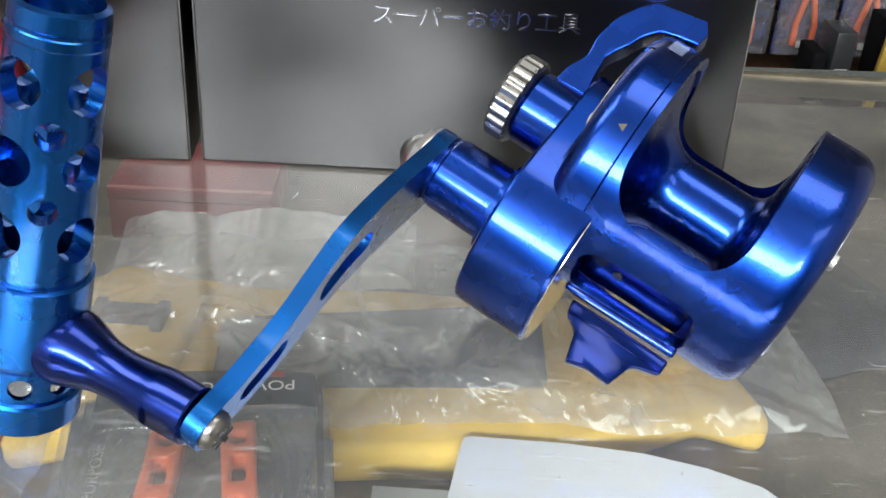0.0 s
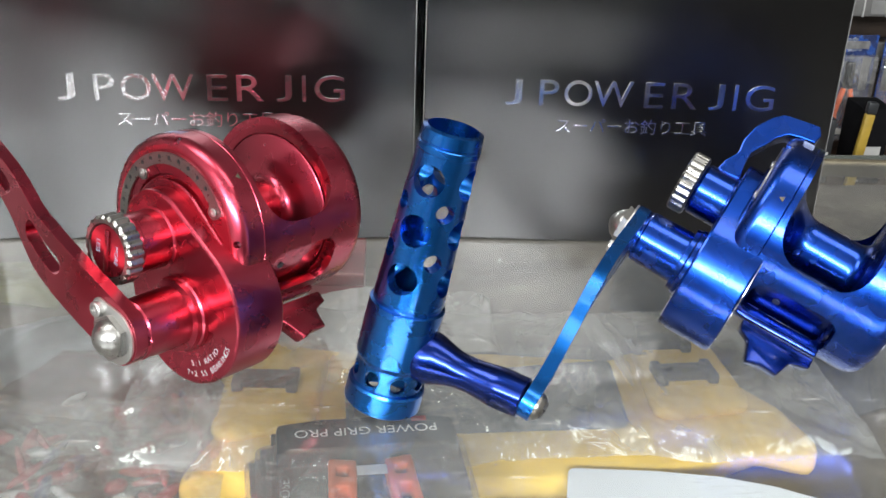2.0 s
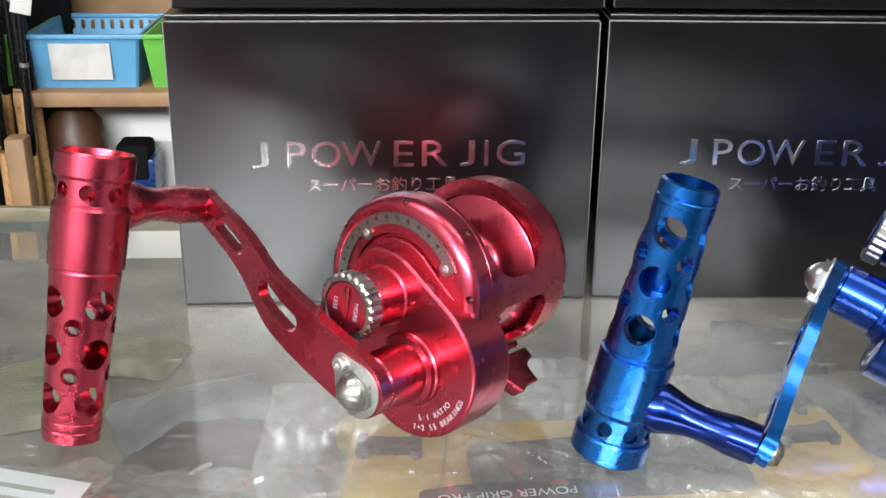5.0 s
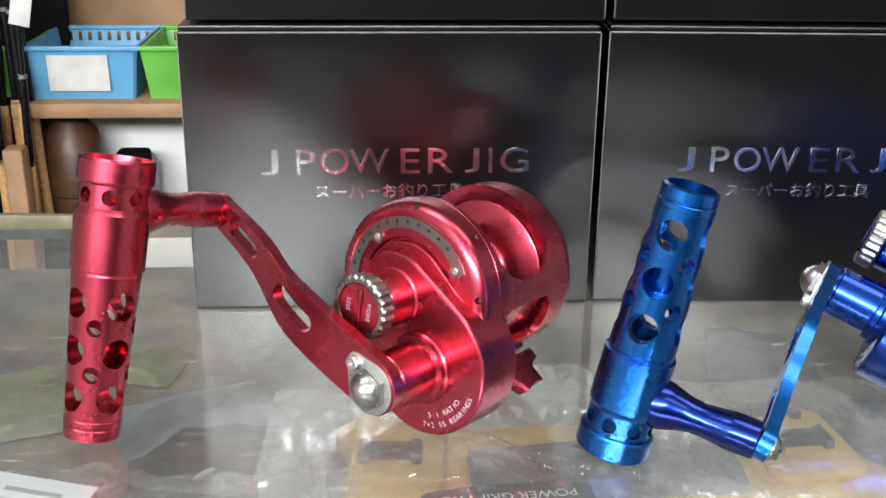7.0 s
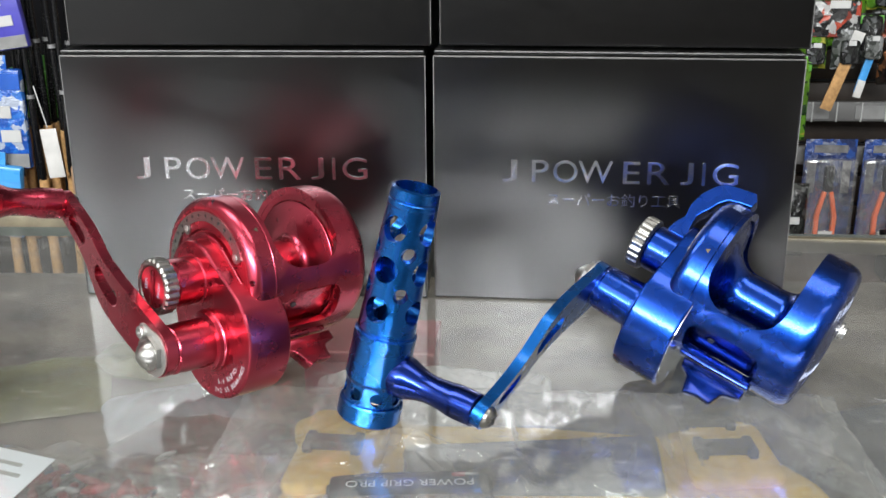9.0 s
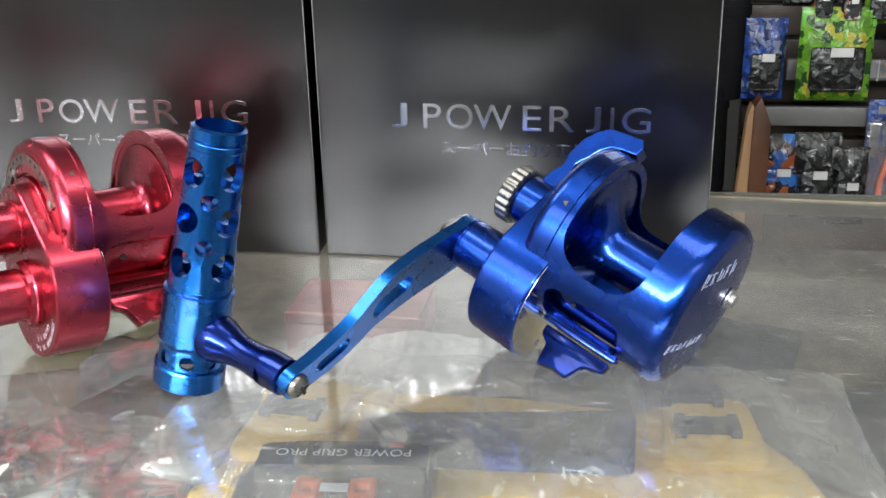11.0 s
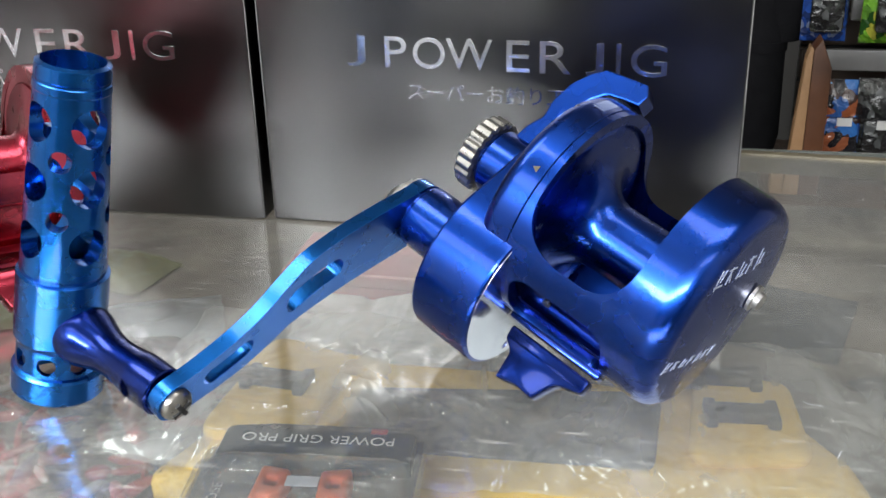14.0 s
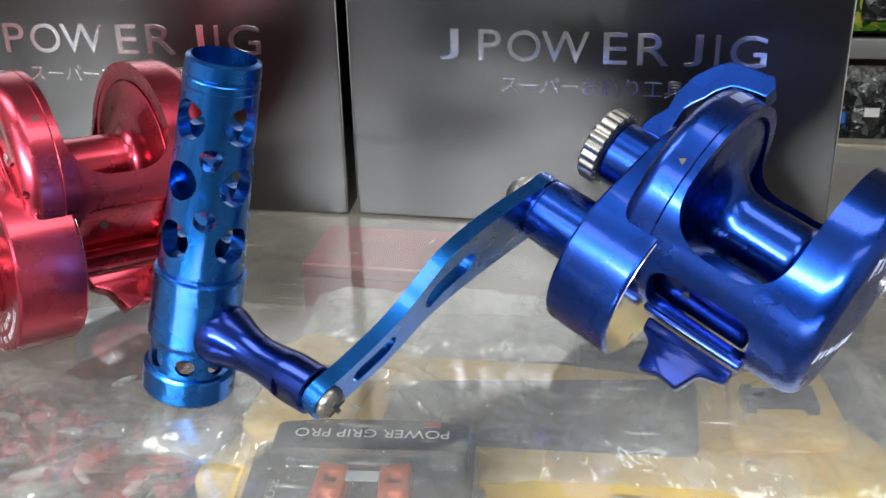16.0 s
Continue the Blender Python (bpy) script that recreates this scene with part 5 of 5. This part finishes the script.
def basket(name, x0, x1, y0, y1, z0, h, mat, label, carded):
    """An open plastic basket with flared walls and rows of slots."""
    b = thing(name, label, "basket", pose((x0 + x1) / 2, (y0 + y1) / 2, z0), "plastic baskets")
    w, d = (x1 - x0) / 2, (y1 - y0) / 2
    f = 0.88
    part("bottom", box_bm(-w * f, w * f, -d * f, d * f, 0, 0.004), mat, b)
    for k, (ux, uy, half, off) in enumerate(((1, 0, w, -d), (1, 0, w, d), (0, 1, d, -w), (0, 1, d, w))):
        bars = [] if k == 0 else [rounded([(-half * 0.86 + 2 * half * 0.86 * i / 9 + 0.002, h * 0.72), (-half * 0.86 + 2 * half * 0.86 * i / 9 + 0.0075, h * 0.72), (-half * 0.86 + 2 * half * 0.86 * i / 9 + 0.0075, h * 0.9), (-half * 0.86 + 2 * half * 0.86 * i / 9 + 0.002, h * 0.9)], 0.001, 2) for i in range(9)]
        me = slab([(-half * f, 0), (half * f, 0), (half, h), (-half, h)], 0.004, bars, 0.0, 1.0)
        m = Matrix(((ux, 0, -uy, 0), (uy, 0, ux, 0), (0, 1, 0, 0), (0, 0, 0, 1)))
        me.transform(m)
        for v in me.vertices:
            q = f + (1 - f) * v.co.z / h
            if ux:
                v.co.y += off * q
            else:
                v.co.x += off * q
        me.materials.clear()
        me.materials.append(mat)
        finish(me, 30)
        link("basket_wall", me, b)
    part("rim", box_bm(-w - 0.004, w + 0.004, -d - 0.004, -d + 0.003, h - 0.004, h + 0.002, 0.001), mat, b)
    part("rim", box_bm(-w - 0.004, w + 0.004, d - 0.003, d + 0.004, h - 0.004, h + 0.002, 0.001), mat, b)
    if carded:
        part("card", box_bm(-0.040, 0.036, -0.0012, 0.0, 0.012, h * 0.86), DIMMED_WHITE, b, "white card in the basket front", pose(-0.004, -d * 0.955, 0, 4, 0, 0))
    return b


basket("basket", -0.525, -0.385, BY + 0.0, BY + 0.17, -0.112, 0.068, SKY_BLUE, "light blue plastic basket with a white card on the shelf", True)
basket("basket", -0.66, -0.532, BY + 0.01, BY + 0.2, -0.112, 0.066, GREEN, "green plastic basket on the shelf", False)
basket("basket", -0.378, -0.245, BY + 0.0, BY + 0.17, -0.112, 0.068, GREEN, "green plastic basket on the shelf", False)
box_s = thing("small_crate", "small dark blue crate with black goods", "crate", pose(-0.415, BY + 0.02, -0.262))
part("crate", box_bm(-0.03, 0.03, 0, 0.06, 0, 0.05, 0.003), PACK_BLUE, box_s)
part("dark_pack", box_bm(-0.02, 0.024, -0.002, 0.05, 0.02, 0.070, 0.006), BLACK_CLOTH, box_s)

# fishing rods with cork grips, leaning in a row
for i in range(15):
    x = -0.645 + i * 0.0094 + 0.003 * math.sin(i * 2.3)
    y = BY - 0.05 + 0.025 * (i % 3)
    rod = thing("fishing_rod", "black fishing rod with a cork grip standing upright", "fishing rod", pose(x, y, -0.5, 0, 2.0 * math.sin(i * 1.7), 0), "rods in a row")
    part("blank", tube_bm((0, 0, 0.2), (0, 0, 1.1), 0.0040, 12, 0.0028), ROD_BLACK, rod)
    top = (0.225 if i % 3 else 0.16) + 0.010 * math.sin(i * 3.1)
    part("cork_grip", lathe([(0, 0), (0, 0.0062), (0.004, 0.0074), (0.08, 0.0066), (0.14, 0.0074), (0.16, 0.0062), (0.16, 0)], 18, False, 1.0), CORK, rod, "", pose(0, 0, top, 0, -90, 0))
    part("reel_seat", tube_bm((0, 0, top + 0.165), (0, 0, top + 0.27), 0.0052, 14), ROD_BLACK, rod)
    part("winding", tube_bm((0, 0, top + 0.272), (0, 0, top + 0.277), 0.0056, 14), SILVER_PACK, rod)
tagged(part("wooden_offcut", box_bm(-0.540, -0.515, -0.03, 0.0, -0.32, -0.153, 0.004), PINE, None, "", pose(0, BY - 0.06, 0)), "raw pale wood offcut standing by the rods", "wood block")
# rounded wooden piece of unknown use; its band is added
mallet = thing("round_wooden_piece", "rounded dark brown wooden piece of unknown use", "mallet", pose(-0.492, BY + 0.05, -0.335))
part("head", lathe([(0, 0), (0, 0.02), (0.03, 0.035), (0.10, 0.045), (0.17, 0.035), (0.2, 0.012), (0.2, 0)], 28, False, 1.0), STAND_WOOD, mallet, "", pose(0, 0, 0, 0, -90, 0))
part("collar", lathe([(0.088, 0.0440), (0.090, 0.0462), (0.110, 0.0462), (0.112, 0.0440)], 28, True, 1.0), WOOD, mallet, "darker turned band", pose(0, 0, 0, 0, -90, 0))

# dark rack and packed goods beside the rods
rod_rack = thing("rod_rack", "dark rod rack standing by the wall", "rod rack", pose(0, BY, 0))
part("back_panel", box_bm(-1.3, -0.512, 0.16, 0.175, -0.7, 0.7), BLACK_CLOTH, rod_rack, "black backing panel")
part("crossbar", box_bm(-1.25, -0.515, 0.12, 0.15, -0.36, -0.34, 0.003), BLACK_CLOTH, rod_rack)


def hanging_pack(x, y, z, w, h, mat, top, lab, tilt=0.0):
    p = thing("hanging_package", lab, "package", pose(x, y, z, 0, tilt, 0), "hanging packages")
    part("sleeve", box_bm(-w / 2, w / 2, 0, 0.014, -h / 2, h / 2, 0.004), mat, p)
    part("top_band", box_bm(-w / 2 + 0.001, w / 2 - 0.001, -0.0015, 0.0, h * 0.30, h * 0.46), top, p, "printed top band")
    for k in range(2):
        part("label", box_bm(-w * 0.3 + 0.01 * k, w * 0.18 + 0.01 * k, -0.0018, 0.0, h * (0.02 - 0.24 * k), h * (0.14 - 0.24 * k)), GREY_CARD, p, "pale printed label")
    part("foot_band", box_bm(-w / 2 + 0.001, w / 2 - 0.001, -0.0015, 0.0, -h * 0.48, -h * 0.34), DULL_GREY, p, "pale printed foot")
    part("hang_tab", box_bm(-w * 0.18, w * 0.18, 0.004, 0.006, h / 2, h / 2 + 0.018), mat, p)


hanging_pack(-0.632, BY - 0.06, -0.098, 0.056, 0.135, PRINT_BRIGHT, BRIGHT_BLUE, "bright blue hanging package with pale labels")
hanging_pack(-0.650, BY - 0.08, -0.205, 0.070, 0.10, CYAN, CYAN, "cyan blue hanging package", 6)
hanging_pack(-0.628, BY - 0.06, 0.048, 0.070, 0.11, PURPLE_PACK, RED_PACK, "violet blue hanging package with a red top", -8)
hanging_pack(-0.80, BY - 0.10, 0.04, 0.075, 0.16, PRINT_BLUE, BRIGHT_BLUE, "dark blue hanging package")
hanging_pack(-0.80, BY - 0.13, -0.15, 0.07, 0.12, BRIGHT_BLUE, PAPER, "bright blue hanging package")
tag_card = thing("hang_tag", "plain white paper tag tied to a rod", "tag", pose(-0.562, BY - 0.085, -0.136, 0, -5, 0))
part("card", box_bm(-0.011, 0.011, 0, 0.001, -0.034, 0.032, 0.0004), DIMMED_WHITE, tag_card)
part("string", tube_bm((0, 0.0005, 0.034), (-0.02, 0.03, 0.085), 0.0008, 8), GREY_CARD, tag_card, "thin pale string")
tag_card = thing("hang_tag", "plain white paper tag tied to a rod", "tag", pose(-0.495, BY - 0.085, 0.026, 0, 12, 0))
part("card", box_bm(-0.012, 0.012, 0, 0.001, -0.03, 0.03, 0.0004), DIMMED_WHITE, tag_card)
part("string", tube_bm((0, 0.0005, 0.028), (0.02, 0.03, 0.085), 0.0008, 8), GREY_CARD, tag_card, "thin pale string")

# right-hand rack: board, price rail, packages
rack = thing("display_rack", "dark brown slatted rack with a grey price rail", "rack", pose(0, BY, 0))
part("board", box_bm(0.30, 1.25, 0.125, 0.135, -0.75, 0.6), BLACK_PLASTIC, rack, "dark backing")
for k in range(14):
    part("slat", box_bm(0.30, 1.25, 0.11, 0.124, -0.30 + 0.046 * k, -0.30 + 0.046 * k + 0.041, 0.002), RACK_WOOD, rack, "dark brown wooden slat" if k == 0 else "")
part("price_rail", box_bm(0.34, 1.2, 0.02, 0.03, -0.112, -0.085, 0.002), GREY_RAIL, rack, "grey price rail")
part("price_rail", box_bm(0.30, 1.2, -0.01, 0.0, -0.165, -0.14, 0.002), GREY_RAIL, rack, "grey price rail")
part("foot_shelf", box_bm(0.25, 1.2, -0.22, 0.11, -0.31, -0.29, 0.002), WOOD, rack, "brown bottom shelf")
for k in range(26):
    part("rail_peg", box_bm(0.352 + k * 0.033, 0.354 + k * 0.033, 0.0165, 0.0199, -0.112, -0.085, 0.0006), GREY_CARD, rack, "pale metal peg" if k == 0 else "")
for k in range(10):
    part("rail_ticket", box_bm(0.36 + k * 0.075, 0.40 + k * 0.075, 0.0185, 0.0198, -0.108, -0.09), DULL_GREY, rack, "pale price ticket")


def blister_tool(x, y, z, a=0):
    p = thing("hanging_package", "blue blister pack with orange-handled pliers", "tool package", pose(x, y, z, 0, 0, a), "blister packs")
    part("card", box_bm(-0.034, 0.034, 0, 0.002, -0.075, 0.07, 0.0008), PRINT_BLUE, p)
    part("tray", box_bm(-0.0355, 0.0355, -0.012, -0.0002, -0.074, 0.045, 0.005), BLISTER, p, "clear plastic tray")
    for s in (-1, 1):
        me = slab([(s * q[0], q[1]) for q in rounded([(1.5, 0), (7, 0), (15, -35), (14.5, -62), (8, -62), (8.5, -34)], 2.5, 4)], 7, (), 1.2)
        me.transform(Matrix(((1, 0, 0, 0), (0, 0, -1, -0.002), (0, 1, 0, 0), (0, 0, 0, 1))))
        me.materials.clear()
        me.materials.append(ORANGE)
        finish(me, 40)
        link("plier_handle", me, p, "orange handle")
        part("printed_block", box_bm(-0.0055, 0.0055, -0.0006, 0.0, -0.022, 0.022), SILVER_PACK, p, "pale printed block", pose(s * 0.023, 0, 0.018))
    part("plier_jaw", box_bm(-0.006, 0.006, -0.008, -0.001, -0.002, 0.035, 0.002), BLACK_PLASTIC, p)
    part("price_tag", box_bm(-0.009, 0.009, -0.0138, -0.0125, -0.062, -0.054), DIMMED_WHITE, p, "white tag")
    part("header_band", box_bm(-0.022, 0.022, -0.0008, 0.0, 0.052, 0.062), SILVER_PACK, p, "pale header band")
    return p


for k in range(4):
    blister_tool(0.468 + 0.077 * k, BY - 0.03, -0.195, 2 * math.sin(k))


def pouch(x, y, z, w, h, mats, lab, a=0, seed=0):
    p = thing("hanging_package", lab, "package", pose(x, y, z, 0, 0, a), "hanging packages")
    bm = bmesh.new()
    n = 14
    rows = []
    for j in range(n + 1):
        row = []
        for i in range(n + 1):
            u, v = i / n - 0.5, j / n - 0.5
            k = max(0.0, 1 - (2 * abs(u)) ** 4) * max(0.0, 1 - (2 * abs(v)) ** 4)
            row.append(bm.verts.new((u * w, -0.014 * k + 0.006 * noise.noise(Vector((u * 5 + seed, v * 5, seed))) * k, v * h)))
        rows.append(row)
    for j in range(n):
        for i in range(n):
            bm.faces.new((rows[j][i], rows[j][i + 1], rows[j + 1][i + 1], rows[j + 1][i]))
    back = [bm.verts.new((sx * w / 2, 0.002, sz * h / 2)) for sx, sz in ((-1, -1), (1, -1), (1, 1), (-1, 1))]
    bm.faces.new(back)
    part("pouch", bm, mats[0], p)
    part("band", box_bm(-w * 0.5, w * 0.5, -0.003, 0.0, h * 0.30, h * 0.47, 0.001), mats[1], p)
    part("window", box_bm(-w * 0.36, w * 0.36, -0.0175, -0.0155, -h * 0.36, h * 0.1, 0.004), mats[2], p)
    part("tag", box_bm(-w * 0.1, w * 0.2, -0.019, -0.0176, h * 0.0, h * 0.1), GREY_CARD, p)
    return p


pouch(0.388, BY - 0.025, -0.070, 0.088, 0.115, (PRINT_LIME, GREEN, PRINT_DARK), "lime green foil pouch hanging on the rack", 0, 1)
pouch(0.455, BY - 0.01, 0.045, 0.085, 0.10, (PRINT_LIME, GREEN, PRINT_LURE), "lime green foil pouch hanging on the rack", 0, 2)
pouch(0.555, BY + 0.0, 0.05, 0.09, 0.11, (PRINT_SILVER, LIME, PRINT_LURE), "silver foil pouch hanging on the rack", 0, 3)
pouch(0.372, BY - 0.06, -0.215, 0.055, 0.11, (PRINT_DARK, PRINT_SILVER, PRINT_DARK), "black foil pouch with a white label", 0, 4)
pouch(0.410, BY - 0.07, -0.225, 0.045, 0.10, (PRINT_DARK, PRINT_SILVER, PRINT_DARK), "black foil pouch with a white label", 0, 5)
pouch(0.330, BY - 0.05, -0.215, 0.055, 0.10, (PRINT_SKY, CYAN, PRINT_SKY), "bright blue and orange foil pouch", 0, 6)
pouch(0.303, BY - 0.03, -0.075, 0.05, 0.10, (PRINT_BLUE, PRINT_BLUE, PRINT_DARK), "blue and white foil pouch", 0, 7)
for k in range(7):
    pouch(0.66 + 0.085 * k, BY + 0.0, 0.03 - 0.012 * (k % 2), 0.075, 0.12, ((PRINT_LURE, GOLD_INK, PRINT_SILVER), (PRINT_LIME, GREEN, PRINT_DARK), (PRINT_BLUE, PRINT_SILVER, PRINT_LURE))[k % 3], ("red and gold foil pouch", "lime green foil pouch", "dark blue foil pouch")[k % 3] + " hanging on the rack", 0, 10 + k)
rng_rack = random.Random(23)
for k in range(16):
    col, row = k % 8, k // 8
    pouch(0.335 + 0.034 * col + rng_rack.uniform(-0.006, 0.006), BY - 0.012 - 0.004 * (k % 3), (-0.005, 0.085)[row] + rng_rack.uniform(-0.02, 0.02), rng_rack.uniform(0.026, 0.036), rng_rack.uniform(0.05, 0.075),
          ((PRINT_DARK, GREEN, PRINT_SILVER), (PRINT_BROWN, DIMMED_ORANGE, PRINT_DARK), (PRINT_DARK, SILVER_PACK, PRINT_LURE), (PRINT_LIME, BLACK_PLASTIC, PRINT_DARK), (PRINT_SILVER, RED_PACK, PRINT_DARK))[k % 5],
          ("black and green foil pouch", "brown and orange foil pouch", "black foil pouch with a silver band", "lime green foil pouch", "silver foil pouch with a red band")[k % 5] + " hanging on the rack", rng_rack.uniform(-8, 8), 30 + k)
lure = thing("stick_lure", "slim tan packaged stick lure on the rack", "lure", pose(0.468, BY - 0.03, -0.043, 0, 18, 0))
part("card", box_bm(-0.0075, 0.0075, 0, 0.003, -0.045, 0.045, 0.001), CORK, lure)
part("tag", box_bm(-0.0075, 0.0075, -0.001, 0.0, 0.046, 0.062), DIMMED_WHITE, lure)
pen = thing("stick_lure", "slim blue and white packaged stick lure", "lure", pose(0.500, BY - 0.03, -0.035, 0, 14, 0))
part("card", box_bm(-0.005, 0.005, 0, 0.004, -0.03, 0.035, 0.001), CYAN, pen)
part("tag", box_bm(-0.005, 0.005, -0.001, 0.0, -0.035, -0.012), DIMMED_WHITE, pen)

# wooden stand and dark bags beside the rack
stand = thing("wooden_stand", "upright wooden stand with a pale edge", "wooden stand", pose(0.296, BY - 0.10, -0.29))
slab_part("post", [(-10, 0), (12, 0), (11, 150), (-2, 182), (-10, 170)], 30, STAND_WOOD, stand, "brown varnished side", Matrix(((1, 0, 0, 0), (0, 0, -1, 0.03), (0, 1, 0, 0), (0, 0, 0, 1))), (), 1.5, 30)
slab_part("pale_edge", [(-28, 0), (-10.2, 0), (-10.2, 171), (-13, 174), (-17, 160)], 20, PINE, stand, "raw pine edge", Matrix(((1, 0, 0, 0), (0, 0, -1, 0.02), (0, 1, 0, 0), (0, 0, 0, 1))), (), 1.0, 30)
part("pale_block", box_bm(-0.042, -0.0275, 0.0, 0.02, 0, 0.045, 0.002), PINE, stand, "raw pine block")
for k, (x, z, w, h) in enumerate(((0.238, -0.18, 0.06, 0.22), (0.20, -0.16, 0.06, 0.26), (0.262, -0.05, 0.05, 0.16), (0.16, -0.15, 0.06, 0.25))):
    b = thing("rod_bag", "black fabric rod bag standing behind the counter", "bag", pose(x, BY + 0.03 * (k % 2), z), "rod bags")
    part("sleeve", lathe([(-h / 2, 0), (-h / 2, w * 0.4), (-h * 0.3, w * 0.52), (h * 0.3, w * 0.48), (h / 2, w * 0.3), (h / 2, 0)], 24, False, 1.0), BLACK_CLOTH, b, "", pose(0, 0, 0, 0, -90, 0))
    part("tie_band", tube_bm((0, 0, h * 0.2 - 0.006), (0, 0, h * 0.2 + 0.006), w * 0.52, 24), BLACK_CLOTH, b, "black tie band")
# lower shelf goods seen past the counter's corner
for k, (x, w, h, mat, lab) in enumerate(((0.530, 0.016, 0.06, BLACK_CLOTH, "black boxed goods"), (0.556, 0.024, 0.085, BLACK_PLASTIC, "black boxed goods"), (0.618, 0.040, 0.10, BLACK_CLOTH, "black boxed goods"), (0.690, 0.034, 0.07, TRIM, "dull brown boxed goods"), (0.735, 0.034, 0.09, BLACK_PLASTIC, "black boxed goods"))):
    g = thing("boxed_goods", lab + " on the bottom shelf", "package", pose(x, BY - 0.14, -0.29), "boxed goods")
    part("carton", box_bm(-w / 2, w / 2, 0, 0.05, 0, h, 0.002), mat, g)
    part("label", box_bm(-w * 0.3, w * 0.3, -0.0012, 0, h * 0.3, h * 0.5), GREY_CARD, g)
for x, tilt in ((0.588, 5), (0.662, 9), (0.705, 4)):
    g = thing("yellow_stick", "slim yellow packaged stick standing on the bottom shelf", "package", pose(x, BY - 0.165, -0.2895, 0, tilt, 0), "yellow sticks")
    part("sleeve", box_bm(-0.006, 0.006, 0, 0.008, 0.0008, 0.10, 0.002), MUSTARD, g)
    part("cap", box_bm(-0.0065, 0.0065, -0.0005, 0.0085, 0.10, 0.115, 0.002), BLACK_PLASTIC, g, "black end cap")

# the shop behind the counter stands a little further off: move it all back in one step
EYE = Vector((0.02, -0.08, 0.19))
push_back = Matrix.Translation(EYE) @ Matrix.Scale(1.217, 4) @ Matrix.Translation(-EYE)
for ob in list(scene.objects)[BEFORE_SHOP:]:
    if ob.parent is None:
        ob.matrix_world = push_back @ ob.matrix_world
